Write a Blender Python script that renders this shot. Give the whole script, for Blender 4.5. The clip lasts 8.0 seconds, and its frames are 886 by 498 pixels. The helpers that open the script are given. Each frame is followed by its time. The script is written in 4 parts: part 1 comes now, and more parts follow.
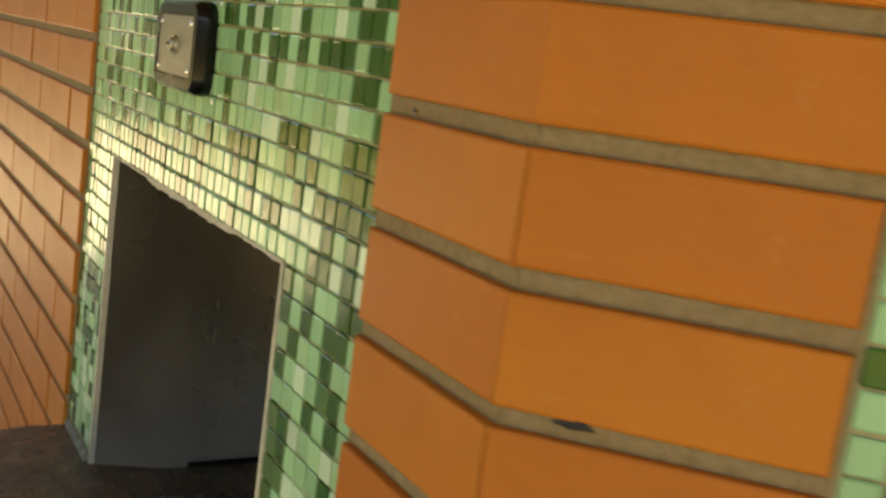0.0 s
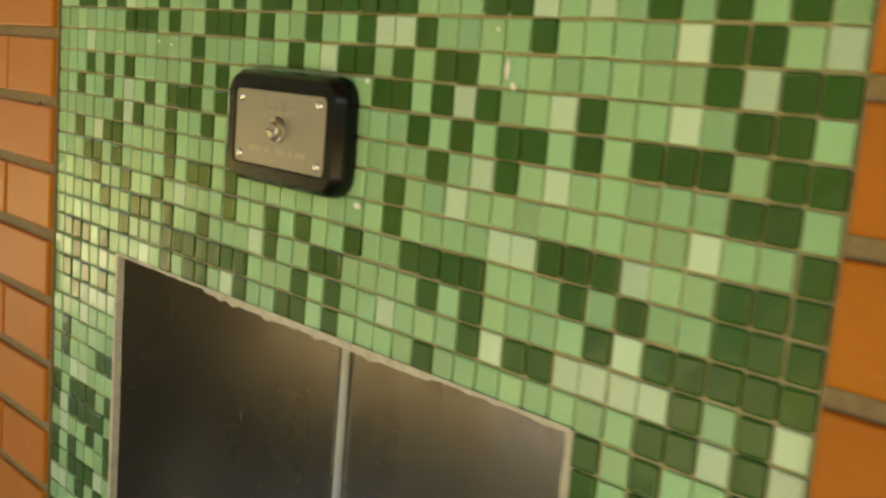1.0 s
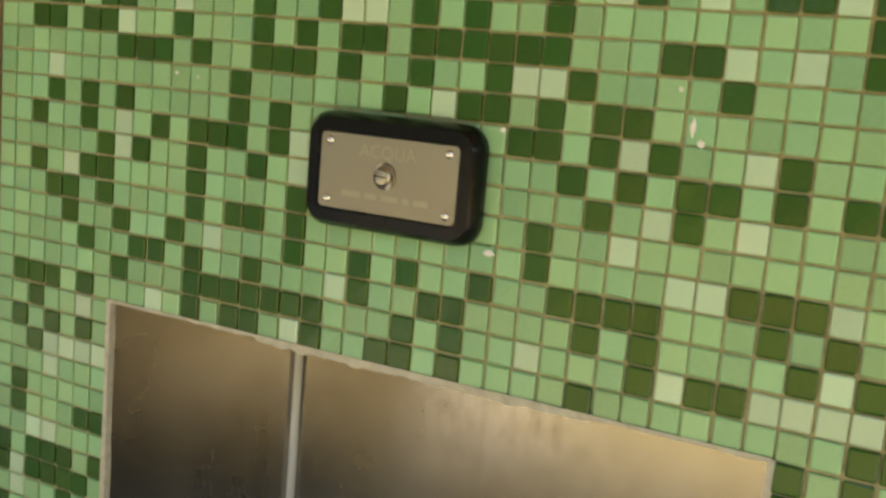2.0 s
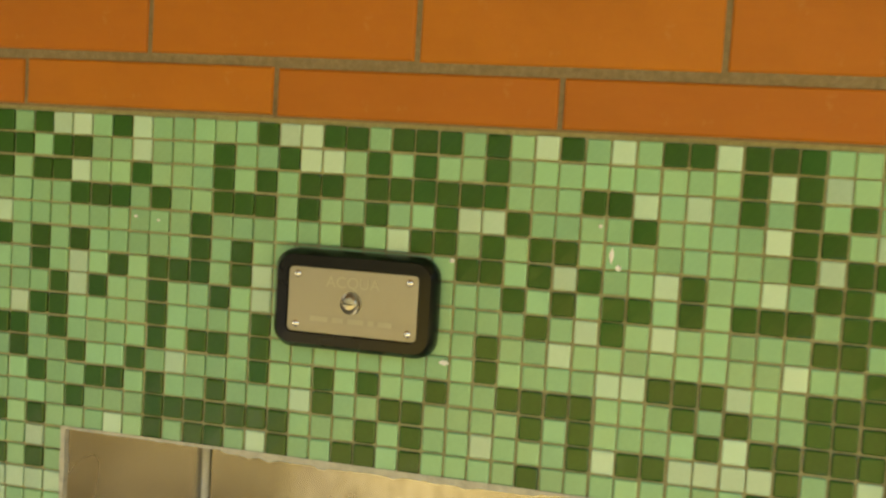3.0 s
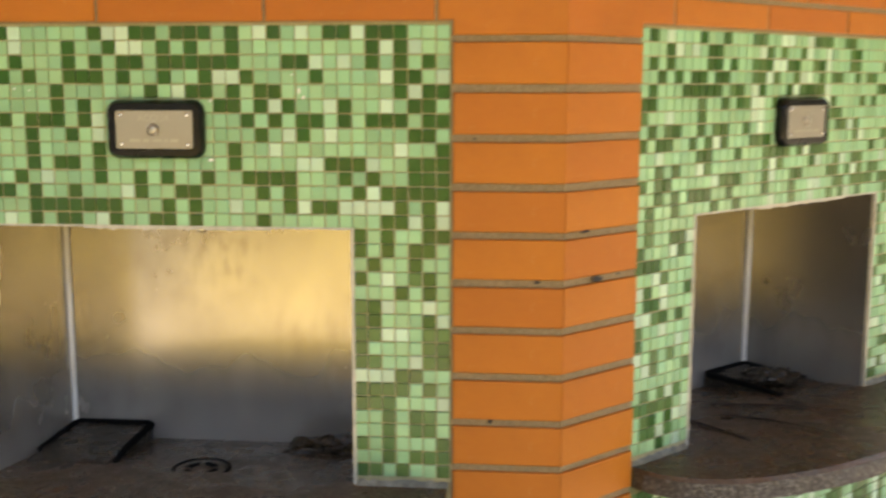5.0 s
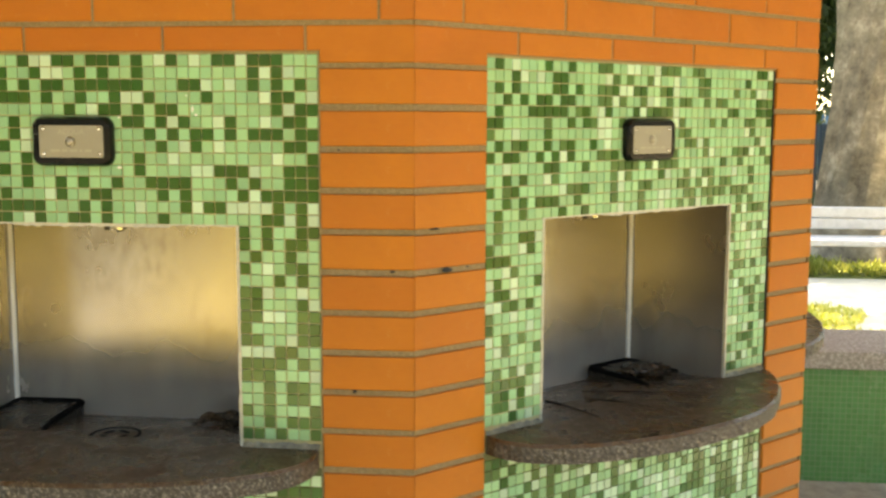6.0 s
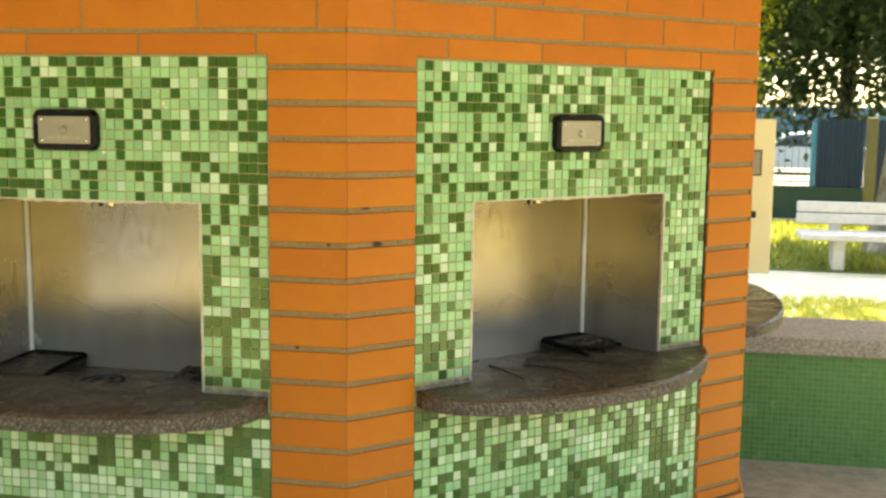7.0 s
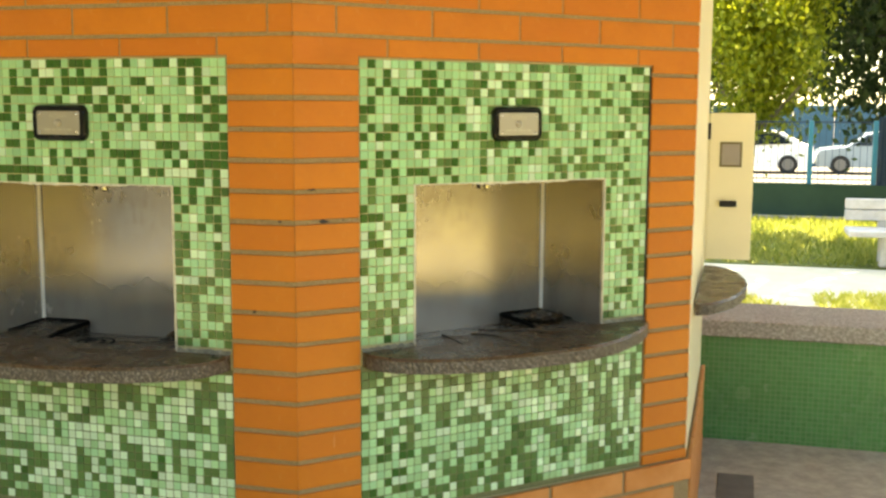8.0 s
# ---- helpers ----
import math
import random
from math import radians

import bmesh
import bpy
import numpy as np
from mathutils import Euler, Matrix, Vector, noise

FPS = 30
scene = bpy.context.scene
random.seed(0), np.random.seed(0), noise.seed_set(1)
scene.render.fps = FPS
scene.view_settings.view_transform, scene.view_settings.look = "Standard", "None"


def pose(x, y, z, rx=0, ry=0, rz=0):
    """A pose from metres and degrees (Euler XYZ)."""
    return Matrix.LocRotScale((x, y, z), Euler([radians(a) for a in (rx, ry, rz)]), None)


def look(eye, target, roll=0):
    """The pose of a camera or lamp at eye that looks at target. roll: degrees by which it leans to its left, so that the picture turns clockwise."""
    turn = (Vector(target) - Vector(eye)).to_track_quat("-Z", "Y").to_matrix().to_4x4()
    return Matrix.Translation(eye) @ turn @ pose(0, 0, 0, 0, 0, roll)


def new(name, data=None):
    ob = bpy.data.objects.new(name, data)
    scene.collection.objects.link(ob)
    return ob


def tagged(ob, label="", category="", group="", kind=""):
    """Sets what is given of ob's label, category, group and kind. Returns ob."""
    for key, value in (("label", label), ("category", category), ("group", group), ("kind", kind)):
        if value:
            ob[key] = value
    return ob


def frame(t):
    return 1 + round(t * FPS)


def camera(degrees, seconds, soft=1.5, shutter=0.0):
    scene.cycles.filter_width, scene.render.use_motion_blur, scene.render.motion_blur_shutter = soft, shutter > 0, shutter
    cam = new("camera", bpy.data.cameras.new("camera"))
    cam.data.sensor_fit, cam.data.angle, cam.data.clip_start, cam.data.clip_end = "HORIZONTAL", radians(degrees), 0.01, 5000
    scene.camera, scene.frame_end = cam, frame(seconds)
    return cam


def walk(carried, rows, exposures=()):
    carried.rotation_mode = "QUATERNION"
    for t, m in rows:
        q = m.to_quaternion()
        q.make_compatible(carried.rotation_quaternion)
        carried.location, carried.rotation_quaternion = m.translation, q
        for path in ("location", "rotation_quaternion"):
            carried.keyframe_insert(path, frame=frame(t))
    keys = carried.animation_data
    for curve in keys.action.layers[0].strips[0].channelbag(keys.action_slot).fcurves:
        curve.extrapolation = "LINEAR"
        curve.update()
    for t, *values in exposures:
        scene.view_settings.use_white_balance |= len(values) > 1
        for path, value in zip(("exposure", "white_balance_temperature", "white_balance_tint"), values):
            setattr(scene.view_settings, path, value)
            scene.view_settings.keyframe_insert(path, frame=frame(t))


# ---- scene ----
cam = camera(45.0, 8.0, soft=2.4, shutter=0.4)
# seconds, eye x y z, yaw, pitch, roll
ROWS = [
    (0.0, -0.296, -0.590, 1.386, -29.07, -9.85, -7.77),
    (0.5, -0.388, -0.407, 1.387, -35.99, -8.54, -6.66),
    (1.0, -0.462, -0.229, 1.419, -42.39, -9.26, -4.69),
    (1.5, -0.578, -0.088, 1.445, -52.04, -10.09, -4.06),
    (2.0, -0.668, 0.031, 1.447, -60.93, -9.45, -4.86),
    (2.2, -0.705, 0.081, 1.441, -65.10, -7.58, -4.81),
    (3.3, -0.950, 0.132, 1.497, -76.79, -4.93, -2.85),
    (3.5, -1.017, 0.116, 1.493, -77.87, -5.72, -2.52),
    (4.0, -1.158, 0.020, 1.475, -77.64, -9.17, -0.69),
    (4.5, -1.358, -0.051, 1.431, -80.31, -10.47, 0.30),
    (5.0, -1.537, -0.132, 1.437, -84.70, -8.85, -0.01),
    (5.2, -1.593, -0.157, 1.439, -85.99, -8.10, -0.19),
    (6.3, -1.871, -0.533, 1.405, -82.43, -6.86, -0.40),
    (6.5, -1.924, -0.609, 1.412, -81.60, -7.07, -0.61),
    (7.0, -2.029, -0.753, 1.419, -78.91, -7.43, -0.63),
    (7.5, -2.103, -0.938, 1.458, -75.07, -8.49, -0.92),
    (8.0, -2.232, -1.129, 1.400, -74.50, -7.34, -0.23),
]
walk(cam, [(t, pose(x, y, z, 90 + pitch, roll, yaw)) for t, x, y, z, yaw, pitch, roll in ROWS],
     exposures=[(0.0, 2.33, 9200, 11), (0.5, 2.50, 10900, 0), (1.0, 2.50, 10100, 9), (2.0, 2.44, 8500, 13), (3.5, 2.56, 11200, 2), (4.0, 2.63, 11200, 4), (5.0, 2.93, 8400, 22), (6.5, 3.03, 10400, 6), (8.0, 3.01, 10400, 5)])

# ---- light ----
SUN_EL, SUN_AZ = radians(68), radians(-45)
to_sun = Vector((math.cos(SUN_EL) * math.cos(SUN_AZ), math.cos(SUN_EL) * math.sin(SUN_AZ), math.sin(SUN_EL)))
world = bpy.data.worlds.new("world")
scene.world = world
world.use_nodes = True
wn = world.node_tree.nodes
sky = wn.new("ShaderNodeTexSky")
sky.sky_type = "NISHITA"
sky.sun_disc = False
sky.sun_elevation = SUN_EL
sky.sun_rotation = math.pi / 2 - SUN_AZ
wn["Background"].inputs["Strength"].default_value = 0.14
world.node_tree.links.new(sky.outputs["Color"], wn["Background"].inputs["Color"])
sun_data = bpy.data.lights.new("sun", "SUN")
sun_data.energy, sun_data.angle, sun_data.color = 4.5, radians(0.55), (1.0, 0.93, 0.80)
sun = new("sun", sun_data)
sun.matrix_world = look(to_sun * 30, (0, 0, 0))


# ---- materials ----
def shader(name, rough=0.6, metal=0.0, spec=0.5):
    m = bpy.data.materials.new(name)
    m.use_nodes = True
    b = m.node_tree.nodes["Principled BSDF"]
    b.inputs["Roughness"].default_value = rough
    b.inputs["Metallic"].default_value = metal
    b.inputs["Specular IOR Level"].default_value = spec
    return m, m.node_tree.nodes, m.node_tree.links, b


def coords(n, l, scale=(1, 1, 1), kind="Object"):
    tc = n.new("ShaderNodeTexCoord")
    mp = n.new("ShaderNodeMapping")
    mp.inputs["Scale"].default_value = scale
    l.new(tc.outputs[kind], mp.inputs["Vector"])
    return mp.outputs["Vector"]


def noise_tex(n, l, vec, scale, detail=4.0, rough=0.55):
    t = n.new("ShaderNodeTexNoise")
    t.inputs["Scale"].default_value = scale
    t.inputs["Detail"].default_value = detail
    t.inputs["Roughness"].default_value = rough
    l.new(vec, t.inputs["Vector"])
    return t.outputs["Fac"]


def ramp(n, l, fac, stops):
    r = n.new("ShaderNodeValToRGB")
    while len(r.color_ramp.elements) < len(stops):
        r.color_ramp.elements.new(0.5)
    for e, (p, c) in zip(r.color_ramp.elements, stops):
        e.position, e.color = p, (*c, 1) if len(c) == 3 else c
    l.new(fac, r.inputs["Fac"])
    return r.outputs["Color"]


def mix(n, l, fac, a, b, mode="MIX"):
    x = n.new("ShaderNodeMix")
    x.data_type, x.blend_type = "RGBA", mode
    for sock, v in ((x.inputs[0], fac), (x.inputs[6], a), (x.inputs[7], b)):
        if isinstance(v, (int, float)):
            sock.default_value = v
        elif isinstance(v, tuple):
            sock.default_value = (*v, 1)
        else:
            l.new(v, sock)
    return x.outputs[2]


def bump(n, l, b, height, strength, dist):
    k = n.new("ShaderNodeBump")
    k.inputs["Strength"].default_value, k.inputs["Distance"].default_value = strength, dist
    l.new(height, k.inputs["Height"])
    l.new(k.outputs["Normal"], b.inputs["Normal"])


def value_map(n, l, v, lo, hi):
    r = n.new("ShaderNodeMapRange")
    r.inputs["To Min"].default_value, r.inputs["To Max"].default_value = lo, hi
    l.new(v, r.inputs["Value"])
    return r.outputs["Result"]


def hsv(n, l, color, hue=None, sat=None, val=None):
    h = n.new("ShaderNodeHueSaturation")
    l.new(color, h.inputs["Color"])
    for key, v in (("Hue", hue), ("Saturation", sat), ("Value", val)):
        if v is not None:
            l.new(v, h.inputs[key])
    return h.outputs["Color"]


def per_piece(n, island):
    if island:
        return n.new("ShaderNodeNewGeometry").outputs["Random Per Island"]
    return n.new("ShaderNodeObjectInfo").outputs["Random"]


def tile_material(name, color, island, speckle=0.0):
    m, n, l, b = shader(name, 0.16, 0.0, 0.28)
    rnd = per_piece(n, island)
    vec = coords(n, l, kind="Object")
    wn1 = n.new("ShaderNodeTexWhiteNoise")
    wn1.noise_dimensions = "1D"
    l.new(rnd, wn1.inputs["W"])
    cloud = noise_tex(n, l, vec, 260, 3)
    big = noise_tex(n, l, vec, 7, 4)
    base = hsv(n, l, mix(n, l, 0.0, color, color), value_map(n, l, wn1.outputs["Value"], 0.480, 0.520), None, value_map(n, l, rnd, 0.80, 1.16))
    base = mix(n, l, value_map(n, l, cloud, 0.0, 0.14 + speckle), base, tuple(min(1.0, c * 2.0 + 0.004) for c in color))
    base = mix(n, l, value_map(n, l, big, 0.0, 0.12), base, (0.16, 0.19, 0.07))
    l.new(base, b.inputs["Base Color"])
    l.new(value_map(n, l, noise_tex(n, l, vec, 30, 3), 0.07, 0.30), b.inputs["Roughness"])
    bump(n, l, b, noise_tex(n, l, vec, 90, 2), 0.10, 0.002)
    return m


TILE_COLORS = ((0.022, 0.080, 0.013), (0.272, 0.512, 0.262), (0.465, 0.670, 0.445), (0.070, 0.150, 0.044))
TILES = [tile_material("glass tile %d" % i, c, False, 0.30 if i == 0 else 0.0) for i, c in enumerate(TILE_COLORS)]
TILES_FIELD = [tile_material("glass tile field %d" % i, c, True, 0.30 if i == 0 else 0.0) for i, c in enumerate(TILE_COLORS)]


def brick_material(name, island, base=(0.52, 0.158, 0.018)):
    m, n, l, b = shader(name, 0.5, 0.0, 0.25)
    rnd = per_piece(n, island)
    vec = coords(n, l, kind="Object")
    grain = noise_tex(n, l, vec, 220, 5, 0.7)
    cloud = noise_tex(n, l, vec, 6, 5, 0.6)
    streak = noise_tex(n, l, coords(n, l, (1, 14, 90)), 1.6, 4)
    c = hsv(n, l, mix(n, l, 0.0, base, base), value_map(n, l, rnd, 0.496, 0.505), None, value_map(n, l, rnd, 0.92, 1.07))
    c = mix(n, l, ramp(n, l, cloud, [(0.30, (0, 0, 0)), (0.68, (0.75, 0.75, 0.75))]), c, (0.36, 0.108, 0.012))
    scuff = noise_tex(n, l, coords(n, l, (1, 1, 1), 'Object'), 38, 6, 0.7)
    c = mix(n, l, ramp(n, l, scuff, [(0.62, (0, 0, 0)), (0.80, (0.35, 0.35, 0.35))]), c, (0.62, 0.36, 0.16))
    c = mix(n, l, value_map(n, l, streak, 0.0, 0.22), c, (0.66, 0.25, 0.03))
    c = mix(n, l, value_map(n, l, grain, 0.0, 0.25), c, (0.34, 0.095, 0.012))
    l.new(c, b.inputs["Base Color"])
    l.new(value_map(n, l, cloud, 0.36, 0.60), b.inputs["Roughness"])
    bump(n, l, b, grain, 0.25, 0.0012)
    return m


BRICK = brick_material("orange facing brick", False)
BRICK_FIELD = brick_material("orange facing brick field", True)
PLINTH = brick_material("pale plinth brick", False, (0.60, 0.27, 0.11))


def stone_material(name, c1, c2, c3, scale=60, rough=0.75, bmp=0.3):
    m, n, l, b = shader(name, rough, 0.0, 0.4)
    vec = coords(n, l)
    f = noise_tex(n, l, vec, scale, 6, 0.7)
    g = noise_tex(n, l, vec, scale / 14, 4)
    c = ramp(n, l, f, [(0.30, c1), (0.52, c2), (0.72, c3)])
    c = mix(n, l, value_map(n, l, g, 0.0, 0.5), c, tuple(x * 0.6 for x in c2))
    l.new(c, b.inputs["Base Color"])
    l.new(value_map(n, l, g, rough - 0.15, min(1, rough + 0.12)), b.inputs["Roughness"])
    bump(n, l, b, f, bmp, 0.003)
    return m


MORTAR = stone_material("grey brown mortar", (0.20, 0.140, 0.065), (0.285, 0.205, 0.105), (0.36, 0.275, 0.155), 160, 0.9, 0.5)
GROUT = stone_material("tan grout", (0.33, 0.29, 0.145), (0.46, 0.41, 0.215), (0.55, 0.50, 0.29), 200, 0.85, 0.3)
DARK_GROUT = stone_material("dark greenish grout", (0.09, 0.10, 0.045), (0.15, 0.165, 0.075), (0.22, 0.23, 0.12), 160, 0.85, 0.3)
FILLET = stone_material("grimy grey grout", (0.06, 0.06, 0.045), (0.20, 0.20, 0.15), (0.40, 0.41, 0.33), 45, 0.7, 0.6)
PLASTER = stone_material("cream sealant", (0.42, 0.40, 0.30), (0.60, 0.57, 0.44), (0.70, 0.67, 0.53), 90, 0.7, 0.6)
GRANITE_EDGE = stone_material("rough granite", (0.008, 0.007, 0.005), (0.085, 0.073, 0.056), (0.50, 0.46, 0.39), 170, 0.42, 1.0)
BENCH_STONE = stone_material("grey granite coping", (0.14, 0.13, 0.11), (0.33, 0.315, 0.285), (0.66, 0.64, 0.60), 80, 0.75, 0.4)
PAVING = stone_material("dark grey paving", (0.23, 0.228, 0.20), (0.36, 0.35, 0.315), (0.49, 0.475, 0.43), 12, 0.85, 0.3)
GRAVEL = stone_material("grey gravel", (0.27, 0.30, 0.33), (0.36, 0.39, 0.43), (0.45, 0.48, 0.52), 14, 0.95, 0.5)
SAND = stone_material("pale sandy ground", (0.68, 0.63, 0.46), (0.76, 0.71, 0.54), (0.82, 0.78, 0.63), 5, 0.95, 0.3)
CONCRETE = stone_material("white painted concrete", (0.55, 0.53, 0.48), (0.68, 0.66, 0.61), (0.76, 0.74, 0.70), 16, 0.85, 0.2)
BARK = stone_material("mottled bark", (0.07, 0.055, 0.035), (0.24, 0.20, 0.135), (0.50, 0.44, 0.32), 5, 0.95, 1.0)
DARK_BARK = stone_material("dark bark", (0.02, 0.016, 0.012), (0.045, 0.036, 0.027), (0.08, 0.065, 0.05), 8, 0.95, 0.8)
ASPHALT = stone_material("pale street", (0.10, 0.10, 0.095), (0.14, 0.138, 0.13), (0.19, 0.185, 0.175), 6, 0.9, 0.3)
CEILING_PAINT = stone_material("brown of the added canopy", (0.22, 0.13, 0.06), (0.30, 0.19, 0.09), (0.38, 0.25, 0.13), 4, 0.9, 0.1)


def wet_granite(name="wet stained granite", dark=1.0, low=0.10, high=0.50):
    m, n, l, b = shader(name, 0.3, 0.0, 0.5)
    vec = coords(n, l)
    f = noise_tex(n, l, vec, 150, 6, 0.75)
    g = noise_tex(n, l, vec, 9, 5, 0.6)
    c = ramp(n, l, f, [(0.30, (0.016, 0.011, 0.007)), (0.52, (0.070, 0.050, 0.030)), (0.74, (0.32, 0.26, 0.18))])
    c = mix(n, l, ramp(n, l, g, [(0.40, (0, 0, 0)), (0.66, (0.7, 0.7, 0.7))]), c, (0.075, 0.038, 0.018))
    c = mix(n, l, 1.0, c, (dark, dark, dark), "MULTIPLY")
    l.new(c, b.inputs["Base Color"])
    l.new(ramp(n, l, noise_tex(n, l, vec, 14, 6, 0.7), [(0.40, (low,) * 3), (0.60, (high,) * 3)]), b.inputs["Roughness"])
    bump(n, l, b, f, 0.5, 0.003)
    return m


WET_GRANITE = wet_granite()
WET_DARK = wet_granite("dark wet stone", 0.45, 0.08, 0.38)


def steel(name, tint=(0.365, 0.348, 0.315), rough=(0.17, 0.33), stain=0.5, grain=(4, 4, 240), foot_light=0.50):
    m, n, l, b = shader(name, 0.3, 1.0, 0.5)
    vec = coords(n, l)
    brush = noise_tex(n, l, coords(n, l, grain), 1.0, 3)
    cloud = noise_tex(n, l, vec, 5, 3, 0.5)
    c = mix(n, l, ramp(n, l, cloud, [(0.36, (0, 0, 0)), (0.76, (stain, stain, stain))]), tint, (0.27, 0.235, 0.18))
    # brown splash marks gathered in patches
    splash = ramp(n, l, noise_tex(n, l, coords(n, l, (1, 1, 0.5)), 42, 5, 0.6), [(0.44, (0, 0, 0)), (0.72, (1, 1, 1))])
    patch = ramp(n, l, noise_tex(n, l, vec, 3.4, 3, 0.5), [(0.40, (0, 0, 0)), (0.72, (stain * 1.1,) * 3)])
    marks = mix(n, l, 1.0, splash, patch, "MULTIPLY")
    c = mix(n, l, marks, c, (0.13, 0.085, 0.045))
    # reflected light at the panel's foot, put in as diffuse grey, fading upwards
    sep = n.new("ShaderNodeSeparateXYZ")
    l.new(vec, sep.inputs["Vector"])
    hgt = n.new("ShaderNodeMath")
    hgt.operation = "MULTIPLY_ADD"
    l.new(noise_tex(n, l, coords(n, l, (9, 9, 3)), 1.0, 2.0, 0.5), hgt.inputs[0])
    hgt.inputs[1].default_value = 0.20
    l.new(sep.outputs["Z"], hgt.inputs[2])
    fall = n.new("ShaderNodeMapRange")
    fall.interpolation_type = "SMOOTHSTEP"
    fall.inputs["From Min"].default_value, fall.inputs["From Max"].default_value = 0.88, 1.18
    fall.inputs["To Min"].default_value, fall.inputs["To Max"].default_value = foot_light, 0.03
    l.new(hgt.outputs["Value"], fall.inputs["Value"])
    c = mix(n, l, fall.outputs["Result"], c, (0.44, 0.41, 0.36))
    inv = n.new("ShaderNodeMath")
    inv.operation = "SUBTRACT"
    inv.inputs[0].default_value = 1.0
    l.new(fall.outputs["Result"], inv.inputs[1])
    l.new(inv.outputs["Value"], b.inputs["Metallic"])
    l.new(c, b.inputs["Base Color"])
    r = n.new("ShaderNodeMath")
    r.operation = "MULTIPLY_ADD"
    l.new(marks, r.inputs[0])
    r.inputs[1].default_value = 0.06
    l.new(value_map(n, l, cloud, *rough), r.inputs[2])
    l.new(r.outputs["Value"], b.inputs["Roughness"])
    bump(n, l, b, brush, 0.05, 0.001)
    return m


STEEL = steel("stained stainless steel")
PLATE_STEEL = steel("brushed steel plate", (0.36, 0.335, 0.27), (0.36, 0.5), 0.1, (300, 6, 6), 0.0)


def plain(name, color, rough=0.5, metal=0.0, vary=0.25, scale=20, spec=0.5):
    m, n, l, b = shader(name, rough, metal, spec)
    f = noise_tex(n, l, coords(n, l), scale, 5, 0.6)
    l.new(mix(n, l, value_map(n, l, f, 0.0, vary * 2), color, tuple(c * 0.55 for c in color)), b.inputs["Base Color"])
    l.new(value_map(n, l, f, max(0.03, rough - 0.1), min(1, rough + 0.12)), b.inputs["Roughness"])
    return m


BUTTON_STEEL = plain("polished steel button", (0.50, 0.47, 0.39), 0.34, 1.0, 0.1)
RUBBER = plain("black rubber", (0.004, 0.004, 0.004), 0.24, 0.0, 0.25, 20, 0.3)
CHROME = plain("worn chrome", (0.80, 0.78, 0.72), 0.16, 1.0, 0.1)
ENGRAVED = plain("engraved lettering", (0.47, 0.44, 0.34), 0.55, 1.0, 0.1)
SEAM = plain("pale seam", (0.90, 0.88, 0.80), 0.55, 0.0, 0.1)
BLACK = plain("flat black", (0.006, 0.005, 0.004), 0.6)
TWIG = plain("wet brown twig", (0.022, 0.011, 0.006), 0.6)
SLOT = plain("black slot", (0.003, 0.003, 0.003), 0.9, 0.0, 0.1, 20, 0.1)
BLUE = plain("blue painted metal", (0.004, 0.028, 0.066), 0.55, 0.0, 0.3, 4)
FENCE_BLUE = plain("sun-bleached blue sheet", (0.016, 0.085, 0.14), 0.5, 0.0, 0.3, 2)
TEAL = plain("teal blue painted post", (0.015, 0.22, 0.36), 0.4)
GREEN_WALL = plain("dark green painted low wall", (0.016, 0.060, 0.036), 0.7, 0.0, 0.5, 3)
CAR_WHITE = plain("white car paint", (0.78, 0.78, 0.77), 0.15, 0.0, 0.03)
CAR_SILVER = plain("silver blue car paint", (0.42, 0.50, 0.56), 0.2, 0.5, 0.03)
TYRE = plain("tyre rubber", (0.012, 0.012, 0.012), 0.8)
WHEEL_RIM = plain("grey wheel rim", (0.20, 0.20, 0.20), 0.4, 0.6, 0.3, 8)
CAR_GLASS = plain("dark car window", (0.012, 0.018, 0.022), 0.05)
POST_WOOD = plain("weathered yellow post", (0.15, 0.125, 0.05), 0.8, 0.0, 0.4, 9)
DOOR_STEEL = plain("cream painted steel", (0.80, 0.74, 0.52), 0.35, 0.0, 0.08, 12)
DARK_WINDOW = plain("smoked window film", (0.36, 0.32, 0.30), 0.15)


def small_mosaic():
    m, n, l, b = shader("small green mosaic", 0.2, 0.0, 0.5)
    vec = coords(n, l)
    sep = n.new("ShaderNodeSeparateXYZ")
    l.new(vec, sep.inputs["Vector"])
    com = n.new("ShaderNodeCombineXYZ")
    l.new(sep.outputs["Y"], com.inputs["X"])
    l.new(sep.outputs["Z"], com.inputs["Y"])
    t = n.new("ShaderNodeTexBrick")
    t.offset = 0.0
    t.inputs["Scale"].default_value = 1.0
    t.inputs["Brick Width"].default_value = t.inputs["Row Height"].default_value = 0.0215
    t.inputs["Mortar Size"].default_value = 0.0014
    t.inputs["Color1"].default_value = (0.045, 0.20, 0.060, 1)
    t.inputs["Color2"].default_value = (0.065, 0.255, 0.085, 1)
    t.inputs["Mortar"].default_value = (0.17, 0.28, 0.15, 1)
    l.new(com.outputs["Vector"], t.inputs["Vector"])
    dirt = noise_tex(n, l, vec, 3, 5)
    l.new(mix(n, l, value_map(n, l, dirt, 0.0, 0.5), t.outputs["Color"], (0.11, 0.20, 0.05)), b.inputs["Base Color"])
    l.new(value_map(n, l, dirt, 0.15, 0.4), b.inputs["Roughness"])
    inv = n.new("ShaderNodeMath")
    inv.operation = "SUBTRACT"
    inv.inputs[0].default_value = 1.0
    l.new(t.outputs["Fac"], inv.inputs[1])
    bump(n, l, b, inv.outputs["Value"], 0.5, 0.002)
    return m


MOSAIC_SMALL = small_mosaic()


